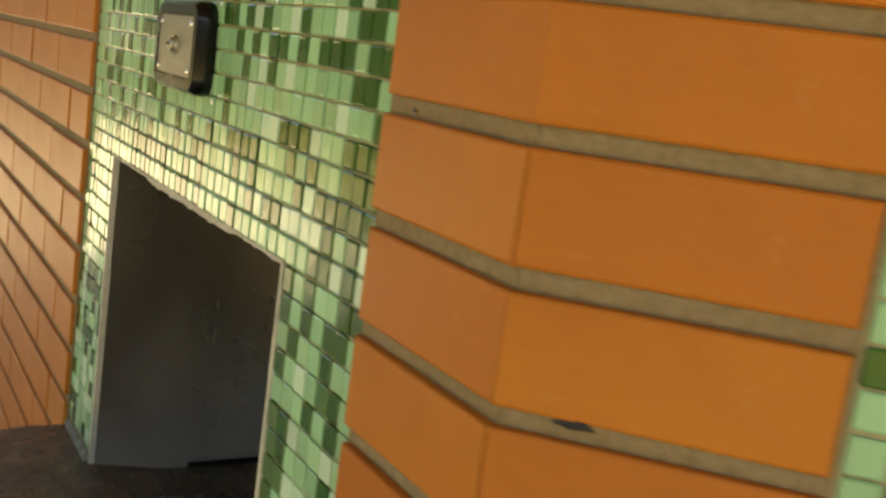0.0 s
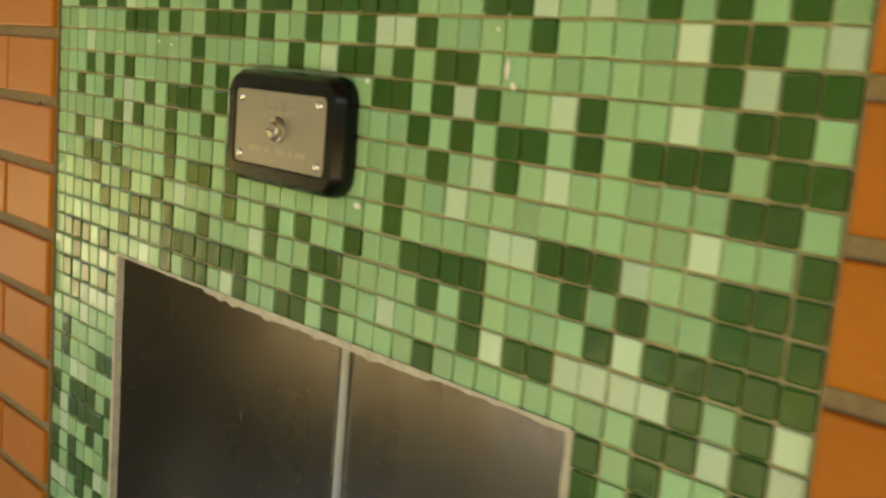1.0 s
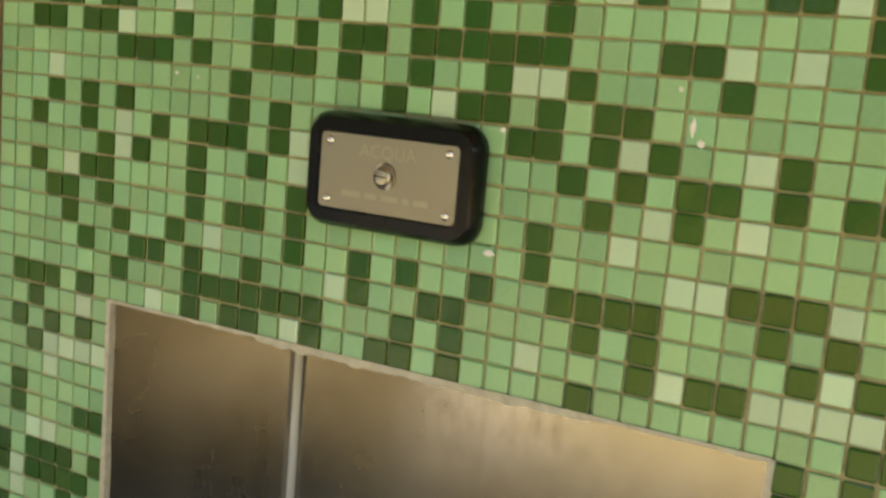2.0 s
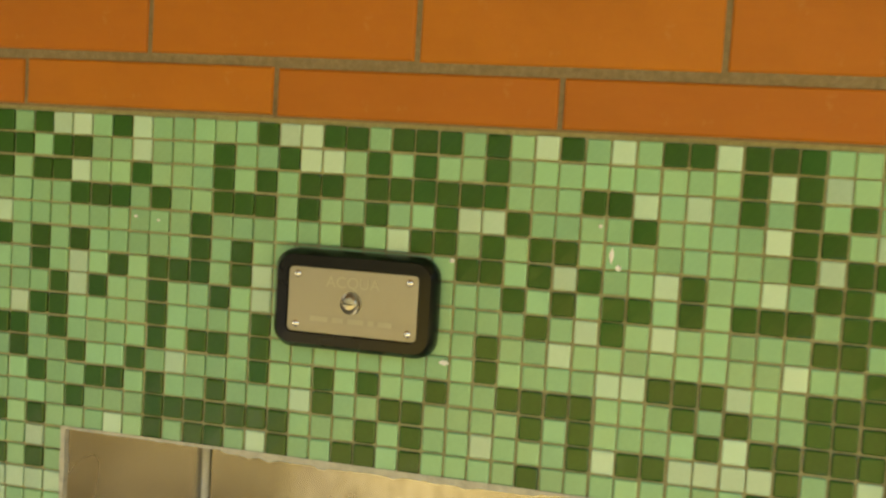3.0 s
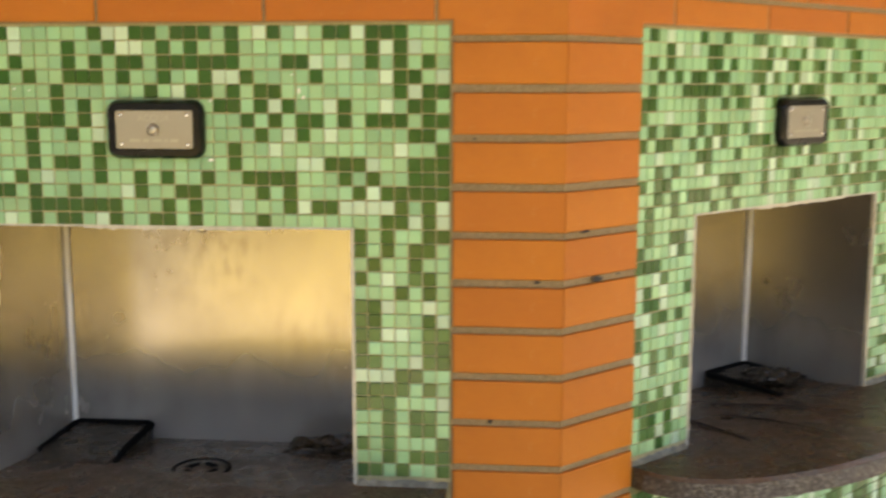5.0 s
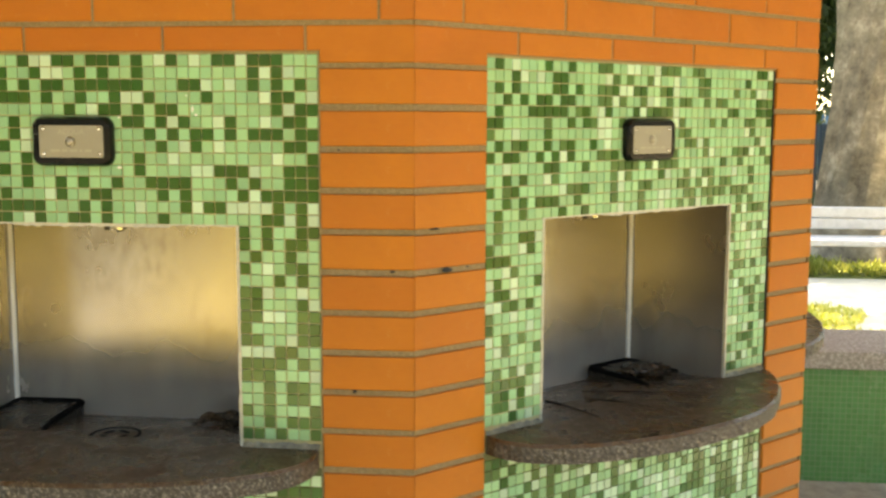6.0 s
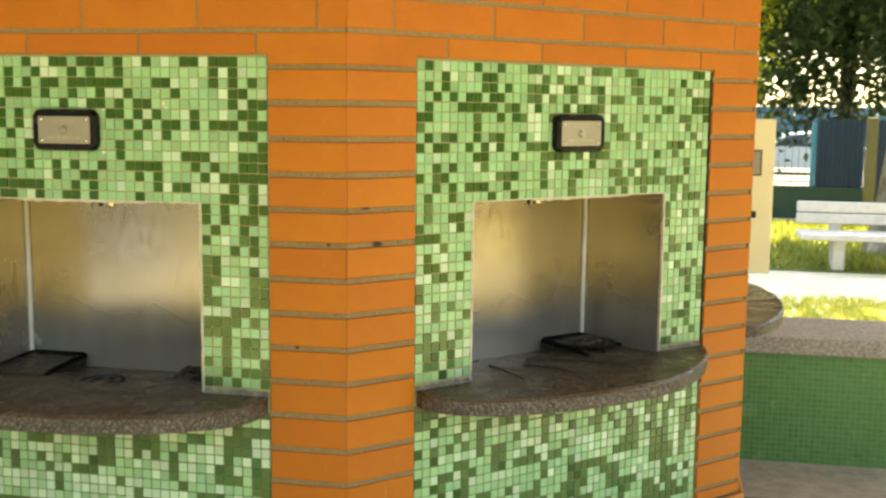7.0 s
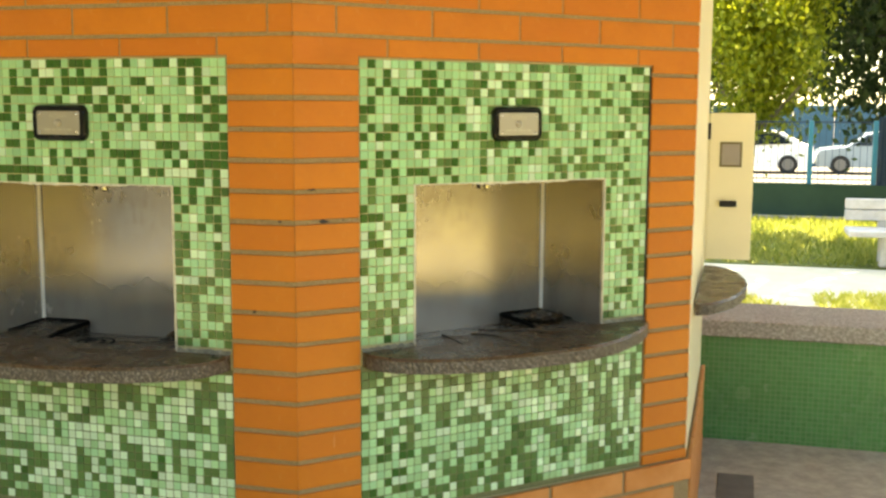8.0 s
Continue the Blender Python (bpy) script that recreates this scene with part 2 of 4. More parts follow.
def leaf_material(name, c1, c2):
    m, n, l, b = shader(name, 0.5, 0.0, 0.4)
    rnd = per_piece(n, True)
    c = ramp(n, l, rnd, [(0.0, c1), (1.0, c2)])
    l.new(c, b.inputs["Base Color"])
    tr = n.new("ShaderNodeBsdfTranslucent")
    l.new(c, tr.inputs["Color"])
    ms = n.new("ShaderNodeMixShader")
    ms.inputs[0].default_value = 0.5
    l.new(b.outputs["BSDF"], ms.inputs[1])
    l.new(tr.outputs["BSDF"], ms.inputs[2])
    l.new(ms.outputs["Shader"], n["Material Output"].inputs["Surface"])
    return m


LEAF_BRIGHT = leaf_material("bright leaf", (0.15, 0.21, 0.014), (0.46, 0.48, 0.05))
LEAF_DARK = leaf_material("dark leaf", (0.012, 0.028, 0.012), (0.035, 0.06, 0.022))
LEAF_DEEP = leaf_material("deep green leaf", (0.022, 0.05, 0.016), (0.085, 0.13, 0.036))
GRASS_BLADE = leaf_material("grass blade", (0.16, 0.22, 0.03), (0.46, 0.46, 0.12))
YELLOW_GRASS = leaf_material("yellow grass blade", (0.50, 0.52, 0.06), (0.80, 0.76, 0.26))
DRY_GRASS = stone_material("dry meadow", (0.17, 0.155, 0.040), (0.31, 0.265, 0.085), (0.44, 0.37, 0.14), 1.2, 0.95, 0.5)
LAWN = stone_material("lawn soil", (0.09, 0.11, 0.025), (0.16, 0.19, 0.04), (0.27, 0.27, 0.08), 9, 0.95, 0.5)


# ---- building helpers ----
def mesh_of(name, bm, *materials):
    me = bpy.data.meshes.new(name)
    bm.to_mesh(me)
    bm.free()
    for m in materials:
        me.materials.append(m)
    return me


def smooth(me, angle=35):
    me.polygons.foreach_set("use_smooth", [True] * len(me.polygons))
    me.set_sharp_from_angle(angle=radians(angle))
    return me


def part(name, bm, material, parent, label="", soft=False):
    me = mesh_of(name, bm, *(material if isinstance(material, (list, tuple)) else (material,)))
    if soft:
        smooth(me)
    ob = new(name, me)
    ob.parent = parent
    if label:
        tagged(ob, label)
    return ob


def empty(name, m, label, category, group="", kind=""):
    ob = new(name)
    ob.empty_display_size = 0.05
    ob.matrix_world = m
    return tagged(ob, label, category, group, kind)


def box(bm, x0, x1, y0, y1, z0, z1, mat=0):
    v = [bm.verts.new((x, y, z)) for x in (x0, x1) for y in (y0, y1) for z in (z0, z1)]
    for i in ((0, 1, 3, 2), (4, 6, 7, 5), (0, 4, 5, 1), (2, 3, 7, 6), (0, 2, 6, 4), (1, 5, 7, 3)):
        bm.faces.new([v[k] for k in i]).material_index = mat
    return v


def boxes(*dims):
    bm = bmesh.new()
    for d in dims:
        box(bm, *d)
    bmesh.ops.recalc_face_normals(bm, faces=bm.faces)
    return bm


def bevelled(bm, width, segments=2):
    bmesh.ops.bevel(bm, geom=list(bm.edges), offset=width, segments=segments, affect="EDGES", profile=0.5)
    return bm


def prism(outline, z0, z1):
    bm = bmesh.new()
    lo = [bm.verts.new((x, y, z0)) for x, y in outline]
    hi = [bm.verts.new((x, y, z1)) for x, y in outline]
    n = len(outline)
    bm.faces.new(lo)
    bm.faces.new(hi)
    for i in range(n):
        bm.faces.new((lo[i], lo[(i + 1) % n], hi[(i + 1) % n], hi[i]))
    bmesh.ops.recalc_face_normals(bm, faces=bm.faces)
    return bm


def tube(bm, points, radii, sides=8):
    rings = []
    for i, p in enumerate(points):
        p = Vector(p)
        a = Vector(points[max(i - 1, 0)])
        c = Vector(points[min(i + 1, len(points) - 1)])
        q = (c - a).to_track_quat("Z", "Y").to_matrix()
        r = radii[i] if isinstance(radii, (list, tuple)) else radii
        rings.append([bm.verts.new(p + q @ Vector((r * math.cos(2 * math.pi * k / sides), r * math.sin(2 * math.pi * k / sides), 0))) for k in range(sides)])
    for a, c in zip(rings, rings[1:]):
        for k in range(sides):
            bm.faces.new((a[k], a[(k + 1) % sides], c[(k + 1) % sides], c[k]))
    bm.faces.new(rings[0][::-1])
    bm.faces.new(rings[-1])
    return bm


def rounded_rect(w, h, r, steps=6):
    pts = []
    for cx, cz, a0 in ((w / 2 - r, h / 2 - r, 0), (-w / 2 + r, h / 2 - r, 90), (-w / 2 + r, -h / 2 + r, 180), (w / 2 - r, -h / 2 + r, 270)):
        for k in range(steps + 1):
            a = radians(a0 + 90 * k / steps)
            pts.append((cx + r * math.cos(a), cz + r * math.sin(a)))
    return pts


def plate_stack(layers, close=True):
    """Rounded rectangles stacked along -x: (x, width, height, radius)."""
    bm = bmesh.new()
    rings = [[bm.verts.new((x, y, z)) for y, z in rounded_rect(w, h, r)] for x, w, h, r in layers]
    for a, c in zip(rings, rings[1:]):
        for k in range(len(a)):
            bm.faces.new((a[k], a[(k + 1) % len(a)], c[(k + 1) % len(a)], c[k]))
    bm.faces.new(rings[-1])
    bm.faces.new(rings[0][::-1])
    bmesh.ops.recalc_face_normals(bm, faces=bm.faces)
    return bm


# ---- the kiosk: an octagon, eight equal faces ----
P = 0.0205                       # tile pitch along the face
Q = 0.02105                      # tile pitch in height
COLS, ROWS_UP = 42, 32
ZTOP = 1.52                      # top of the mosaic
ZNICHE = ZTOP - 14 * Q           # head of the niche
ZSHELF = 0.832                   # top of the stone shelf
ZBASE = 0.41                     # top of the plinth
NY0, NY1 = 7 * P, 35 * P         # jambs of the niche
DEPTH = 0.285
PILLAR = 0.163                   # brick from the mosaic to the corner
WIDE = COLS * P
HALF = WIDE / 2 + PILLAR
APOTHEM = HALF / math.tan(radians(22.5))
MID = Vector((APOTHEM, WIDE / 2, 0))
ZWALL = 2.5
COURSE = 0.0703
JOINT0 = 1.499                   # a bed joint
BRICK_FACE = -0.007


def face(k):
    return Matrix.Translation(MID) @ Matrix.Rotation(radians(45 * k), 4, "Z") @ Matrix.Translation(-MID)


def octagon(apothem):
    r = apothem / math.cos(radians(22.5))
    return [(MID.x + r * math.cos(radians(22.5 + 45 * k)), MID.y + r * math.sin(radians(22.5 + 45 * k))) for k in range(8)]


def base_outline(out):
    o = octagon(APOTHEM + out)
    return [o[3], o[4], o[5], o[6], (o[7][0], o[7][1]), (o[7][0], Y_END + out), (o[3][0], Y_END + out)][1:]


SLAB = 0.036
NAMES = ("wall_west", "wall_southwest", "wall_south", "wall_southeast")
Y_END = 2.45                     # the west face runs on past its mosaic
EAST = MID.x + APOTHEM
WALLS = []
for k, wall_name in enumerate(NAMES):
    y0, y1 = -PILLAR, WIDE + PILLAR if k else Y_END
    if k < 2:
        bm = boxes((0.0028, 0.11, y0, y1, ZNICHE, ZWALL), (0.0028, 0.11, y0, NY0, 0, ZNICHE), (0.0028, 0.11, NY1, y1, 0, ZNICHE),
                   (0.0028, 0.11, NY0, NY1, 0, ZSHELF - SLAB))
    else:
        bm = boxes((0.0, 0.11, y0, y1, 0, ZWALL))
    wall = new(wall_name, mesh_of(wall_name, bm, GROUT if k < 2 else BRICK_FIELD))
    wall.matrix_world = face(k)
    tagged(wall, "orange brick kiosk wall with green mosaic panel" if k < 2 else "plain orange brick kiosk wall", "wall", kind="structure")
    WALLS.append(wall)

for wall_name, dims in (("wall_north", (0.0, EAST, Y_END - 0.11, Y_END - 0.003, 0, ZWALL)), ("wall_east", (EAST - 0.11, EAST, WIDE / 2 - HALF, Y_END - 0.114, 0, ZWALL))):
    tagged(new(wall_name, mesh_of(wall_name, boxes(dims), BRICK_FIELD)), "plain orange brick kiosk wall", "wall", kind="structure")

ENDS = (Y_END, WIDE + PILLAR, WIDE + PILLAR)
for i in range(4):
    a = -PILLAR + 0.004 + i * (2 * HALF - 0.008) / 4 + (0.006 if i == 0 else 0.0)
    part("cladding_panel", bevelled(boxes((-0.0068, -0.001, a + 0.0015, a + (2 * HALF - 0.008) / 4 - 0.0015, ZBASE + 0.005, ZWALL - 0.005)), 0.002), DOOR_STEEL, WALLS[2], "cream painted steel sheet")
for k in range(2):
    part("mortar", boxes((-0.0015, 0.0028, -PILLAR, -0.002, ZBASE, ZTOP), (-0.0015, 0.0028, WIDE + 0.002, ENDS[k], ZBASE, ZTOP),
                         *([(-0.0060, 0.0028, -PILLAR - 0.0022, -PILLAR + 0.003, ZBASE, ZTOP)] if k else []),
                         (BRICK_FACE + 0.0022, 0.0028, -PILLAR, ENDS[k], ZTOP + 0.002, ZWALL)), MORTAR, WALLS[k], "grey brown mortar bed")

# plinth of pale bricks
plinth_core = new("plinth", mesh_of("plinth", prism(base_outline(0.018), 0, ZBASE - 0.004), MORTAR))
tagged(plinth_core, "pale orange brick plinth of the kiosk", "plinth", kind="structure")


# Unseen canopy added to cast shade; one corner drawn out over the southwest.
def shade_canopy():
    out = new("canopy", mesh_of("canopy", prism([(x, y + (1.6 if y > 1 else 0)) for x, y in octagon(3.45)[:5] + octagon(4.1)[5:6] + octagon(3.45)[6:]], ZWALL, ZWALL + 0.22), CEILING_PAINT))
    tagged(out, "unseen broad brown canopy added to shade the kiosk", "canopy", kind="structure")


shade_canopy()


# ---- niche, shelf, button ----
def wash_niche(m):
    thing = empty("wash_niche", m, "stained stainless steel lined niche in the mosaic", "wash niche", "wash niches")
    z0 = ZSHELF - 0.055
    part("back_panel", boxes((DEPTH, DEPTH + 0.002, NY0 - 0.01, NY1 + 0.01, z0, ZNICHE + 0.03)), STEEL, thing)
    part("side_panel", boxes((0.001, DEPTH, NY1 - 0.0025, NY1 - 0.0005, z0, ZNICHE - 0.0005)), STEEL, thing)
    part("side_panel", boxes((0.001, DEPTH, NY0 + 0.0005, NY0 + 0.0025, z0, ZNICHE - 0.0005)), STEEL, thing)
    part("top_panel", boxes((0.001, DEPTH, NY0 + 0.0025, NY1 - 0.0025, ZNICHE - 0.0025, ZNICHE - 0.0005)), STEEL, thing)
    for y in (NY0 + 0.005, NY1 - 0.005):
        bm = bmesh.new()
        tube(bm, [(DEPTH - 0.003, y, z0), (DEPTH - 0.003, y, ZNICHE - 0.003)], 0.0055, 8)
        part("corner_bead", bm, SEAM, thing, "pale corner seam", True)
    rng = random.Random(5)
    for name, line in (("sealant", [(NY0 - 0.001, None), (NY0 + 0.0028, None)]), ("sealant", [(NY1 - 0.0028, None), (NY1 + 0.001, None)])):
        bm = bmesh.new()
        n = 24
        a, c = [], []
        for i in range(n + 1):
            z = ZSHELF + (ZNICHE - ZSHELF) * i / n
            w = rng.uniform(0.0, 0.0012)
            a.append((bm.verts.new((-0.0012, line[0][0] - w, z)), bm.verts.new((0.006, line[0][0] - w, z))))
            c.append((bm.verts.new((-0.0012, line[1][0] + w, z)), bm.verts.new((0.006, line[1][0] + w, z))))
        for i in range(n):
            bm.faces.new((a[i][0], a[i + 1][0], c[i + 1][0], c[i][0]))
            bm.faces.new((a[i][1], a[i + 1][1], a[i + 1][0], a[i][0]))
            bm.faces.new((c[i][1], c[i + 1][1], c[i + 1][0], c[i][0]))
        bmesh.ops.recalc_face_normals(bm, faces=bm.faces)
        part(name, bm, PLASTER, thing, "cream sealant bead")
    bm = bmesh.new()
    n = 120
    lo, hi = [], []
    for i in range(n + 1):
        y = NY0 + (NY1 - NY0) * i / n
        w = 0.0016 + 0.0030 * max(0.0, noise.noise((y * 28, 3, 0))) + 0.002 * max(0, noise.noise((y * 90, 1, 0)))
        if 13 * P < y < 27 * P:
            w += 0.0025 + 0.006 * max(0.0, noise.noise((y * 60, 8, 0)))
        lo.append((bm.verts.new((-0.0016, y, ZNICHE - w)), bm.verts.new((0.006, y, ZNICHE - w))))
        hi.append((bm.verts.new((-0.0012, y, ZNICHE + 0.001)), bm.verts.new((0.006, y, ZNICHE + 0.001))))
    for i in range(n):
        bm.faces.new((lo[i][0], lo[i + 1][0], hi[i + 1][0], hi[i][0]))
        bm.faces.new((lo[i][1], lo[i + 1][1], lo[i + 1][0], lo[i][0]))
    bmesh.ops.recalc_face_normals(bm, faces=bm.faces)
    part("sealant", bm, PLASTER, thing, "ragged cream sealant along the head")
    bm = bmesh.new()
    tube(bm, [(0.15, 0.42, ZNICHE - 0.002), (0.15, 0.42, ZNICHE - 0.026), (0.15, 0.42, ZNICHE - 0.030)], [0.011, 0.011, 0.006], 14)
    part("spout", bm, CHROME, thing, "small chrome water spout", True)
    bm = bmesh.new()
    tube(bm, [(0.15, 0.446, ZNICHE - 0.002), (0.15, 0.446, ZNICHE - 0.027)], 0.005, 10)
    part("nozzle", bm, BLACK, thing, "black nozzle", True)
    return thing


def shelf_z(x):
    """The stone falls towards the back of the niche, and hardly in front of the wall."""
    return ZSHELF - (0.13 if x > 0 else 0.03) * x


def shelf_outline(sag, right=1.0, left=1.0, tip=0.026):
    half = WIDE / 2 - 0.004
    pts = [(DEPTH, NY0 + 0.003), (DEPTH, NY1 - 0.003), (0.004, NY1 - 0.003), (-0.0012, NY1 - 0.003), (-0.0012, WIDE / 2 + half), (-tip * 0.6, WIDE / 2 + half)]
    n = 40
    for i in range(n + 1):
        a = math.pi * i / n
        y = WIDE / 2 + half * math.cos(a)
        pts.append((-tip - (sag - tip) * math.sin(a) ** (left if i < n / 2 else right) if 0 < i < n else -tip, y))
    pts += [(-tip * 0.6, WIDE / 2 - half), (-0.0012, WIDE / 2 - half), (-0.0012, NY0 + 0.003), (0.004, NY0 + 0.003)]
    return pts


def stone_shelf(m, sag, drain, right, left, niche):
    thing = empty("stone_shelf", m, "wet dark granite shelf with a bowed rough front", "shelf", "stone shelves")
    pts = shelf_outline(sag, right, left)
    if not niche:
        pts = [(min(x, -0.0125), y) for x, y in pts if x < 0]
    bm = bmesh.new()
    rng = random.Random(int(sag * 1000))
    hi, mid_, lo = [], [], []
    cx, cy = 0.02, WIDE / 2
    for x, y in pts:
        out = x < -0.02
        j = rng.uniform(-0.0015, 0.0015) if out else 0
        hi.append(bm.verts.new((x + (0.006 if out else 0), y, shelf_z(x) - (0.001 if out else 0))))
        mid_.append(bm.verts.new((x + j, y, shelf_z(x) - (0.007 if out else 0.004))))
        lo.append(bm.verts.new((x + j * 1.5 + (0.002 if out else 0), y, shelf_z(x) - SLAB)))
    n, edge_faces = len(pts), []
    bm.faces.new(hi)
    bm.faces.new(lo[::-1])
    for i in range(n):
        k = (i + 1) % n
        f = bm.faces.new((hi[i], hi[k], mid_[k], mid_[i]))
        g = bm.faces.new((mid_[i], mid_[k], lo[k], lo[i]))
        if pts[i][0] < -0.02:
            edge_faces.append(g)
    edge = bmesh.new()
    for g in edge_faces:
        edge.faces.new([edge.verts.new(v.co) for v in g.verts])
    bmesh.ops.delete(bm, geom=edge_faces, context="FACES_ONLY")
    bmesh.ops.remove_doubles(edge, verts=edge.verts, dist=1e-6)
    bmesh.ops.subdivide_edges(edge, edges=edge.edges, cuts=2, use_grid_fill=True)
    for v in edge.verts:
        v.co += Vector((rng.uniform(-1, 1), rng.uniform(-1, 1), 0)) * 0.0012
    bmesh.ops.recalc_face_normals(edge, faces=edge.faces)
    bmesh.ops.recalc_face_normals(bm, faces=bm.faces)
    bmesh.ops.triangulate(bm, faces=[f for f in bm.faces if len(f.verts) > 4])
    part("slab", bm, WET_GRANITE, thing)
    part("rough_edge", edge, GRANITE_EDGE, thing, "rough broken granite edge")
    # drain: ring and slotted rose
    if not drain:
        return thing
    cx, cy, z = 0.06, 0.405, shelf_z(0.06) + 0.0012
    for r0, r1, name in ((0.042, 0.048, "drain_ring"), (0.018, 0.027, "drain_rose")):
        bm = bmesh.new()
        s = 32
        rings = [[bm.verts.new((cx + r * math.cos(2 * math.pi * i / s), cy + r * math.sin(2 * math.pi * i / s), zz)) for i in range(s)] for r, zz in ((r0, z - 0.001), (r0, z + 0.001), (r1, z + 0.001), (r1, z - 0.001))]
        for a, c in zip(rings, rings[1:]):
            for i in range(s):
                if name == "drain_rose" and i % 8 < 2:
                    continue
                bm.faces.new((a[i], a[(i + 1) % s], c[(i + 1) % s], c[i]))
        bmesh.ops.recalc_face_normals(bm, faces=bm.faces)
        part(name, bm, SLOT, thing, "black drain slot")
    return thing


def push_button(m):
    thing = empty("push_button_box", m @ Matrix.Translation((0, 0.4315, 1.369)), "black rubber push button box with steel plate", "button box", "button boxes")
    part("housing", plate_stack([(0.001, 0.142, 0.082, 0.016), (-0.004, 0.146, 0.086, 0.018), (-0.013, 0.144, 0.084, 0.017), (-0.0185, 0.136, 0.076, 0.014), (-0.0188, 0.118, 0.058, 0.006), (-0.0165, 0.117, 0.057, 0.005)]), RUBBER, thing, "", True)
    plate = part("plate", plate_stack([(-0.0150, 0.116, 0.056, 0.004), (-0.0176, 0.116, 0.056, 0.004), (-0.0180, 0.1152, 0.0552, 0.004)]), PLATE_STEEL, thing, "brushed steel plate", True)
    for y in (-0.050, 0.050):
        for z in (-0.0215, 0.0215):
            bm = bmesh.new()
            bmesh.ops.create_uvsphere(bm, u_segments=12, v_segments=6, radius=0.0034)
            bmesh.ops.transform(bm, verts=bm.verts, matrix=Matrix.Translation((-0.0178, y, z)) @ Matrix.Diagonal((0.6, 1, 1, 1)))
            part("screw", bm, CHROME, plate, "domed screw", True)
    bm = bmesh.new()
    tube(bm, [(-0.0178, 0.001, 0), (-0.0195, 0.001, 0), (-0.0195, 0.001, 0)], [0.0098, 0.0094, 0.0068], 24)
    part("collar", bm, BUTTON_STEEL, thing, "bright button collar", True)
    bm = bmesh.new()
    tube(bm, [(-0.0180, 0.001, 0), (-0.0218, 0.001, 0), (-0.0232, 0.001, 0), (-0.0236, 0.001, 0)], [0.0068, 0.0066, 0.0052, 0.002], 24)
    part("button", bm, BUTTON_STEEL, thing, "round steel push button", True)
    # lettering
    cu = bpy.data.curves.new("word", "FONT")
    cu.body, cu.size, cu.extrude, cu.align_x, cu.align_y = "ACQUA", 0.0135, 0.00012, "CENTER", "CENTER"
    tmp = bpy.data.objects.new("tmp", cu)
    me = bpy.data.meshes.new_from_object(tmp)
    bpy.data.objects.remove(tmp)
    me.transform(Matrix.Translation((-0.0181, 0, 0.0165)) @ Matrix.Rotation(radians(-90), 4, "Z") @ Matrix.Rotation(radians(90), 4, "X"))
    me.materials.append(ENGRAVED)
    word = new("lettering", me)
    word.parent = plate
    tagged(word, "engraved word ACQUA")
    bm = bmesh.new()
    y = -0.036
    for w in (0.012, 0.005, 0.014, 0.010, 0.016):
        box(bm, -0.0182, -0.0180, y, y + w, -0.0178, -0.0135)
        y += w + 0.004
    part("lettering", bm, ENGRAVED, plate, "engraved line of small letters")
    return thing


for k in range(3):
    m = face(k)
    stone_shelf(m, *((0.25, True, 0.85, 0.85), (0.24, False, 1.9, 0.9), (0.165, False, 1.2, 1.2))[k], k < 2)
    if k < 2:
        wash_niche(m)
        push_button(m)


# ---- ground and surroundings ----
def ground():
    bm = bmesh.new()
    xs = (-400, -40, -12, 12.8, 12.81, 400)
    ys = (-400, -40, -12, 12, 40, 400)
    grid = [[bm.verts.new((x, y, 0 if x < 12.805 else -0.62)) for y in ys] for x in xs]
    for i in range(len(xs) - 1):
        for j in range(len(ys) - 1):
            bm.faces.new((grid[i][j], grid[i + 1][j], grid[i + 1][j + 1], grid[i][j + 1])).material_index = 1 if xs[i] >= 12.8 else 0
    bmesh.ops.recalc_face_normals(bm, faces=bm.faces)
    tagged(new("ground", mesh_of("ground", bm, SAND, ASPHALT)), "pale sunlit sandy concrete ground and sunken street", "ground", kind="structure")


ground()
pave = new("pavement", mesh_of("pavement", prism([(-3.2, -5.5), (2.86, -5.5), (2.86, -0.5), (4.5, 2.0), (4.5, 5.5), (-3.2, 5.5)], -0.05, 0.006), PAVING))
tagged(pave, "dark grey paving round the kiosk", "pavement", kind="structure")
meadow = new("meadow", mesh_of("meadow", prism([(-60, -60), (0.4, -60), (0.4, -5.9), (-1.2, -5.9), (-3.4, -3.4), (-3.4, 60), (-60, 60)], -0.05, 0.008), DRY_GRASS))
tagged(meadow, "dry yellow green meadow behind the square", "meadow", kind="structure")
gravel = new("gravel_yard", mesh_of("gravel_yard", prism([(-3.55, 2.05), (-3.55, 4.4), (-58, 52), (-60, 24.5)], -0.05, 0.013), GRAVEL))
tagged(gravel, "grey gravel yard beside the meadow", "gravel", kind="structure")
lid = new("drain_lid", mesh_of("drain_lid", bevelled(boxes((1.62, 1.93, -1.225, -1.09, -0.03, 0.0095)), 0.003), ASPHALT))
tagged(lid, "dark oblong drain lid set in the paving", "drain lid")
lawn = new("lawn", mesh_of("lawn", prism([(8.0, -14), (12.5, -14), (12.5, 8), (8.0, 8)], -0.05, 0.012), LAWN))
tagged(lawn, "patchy sunlit lawn", "lawn", kind="structure")


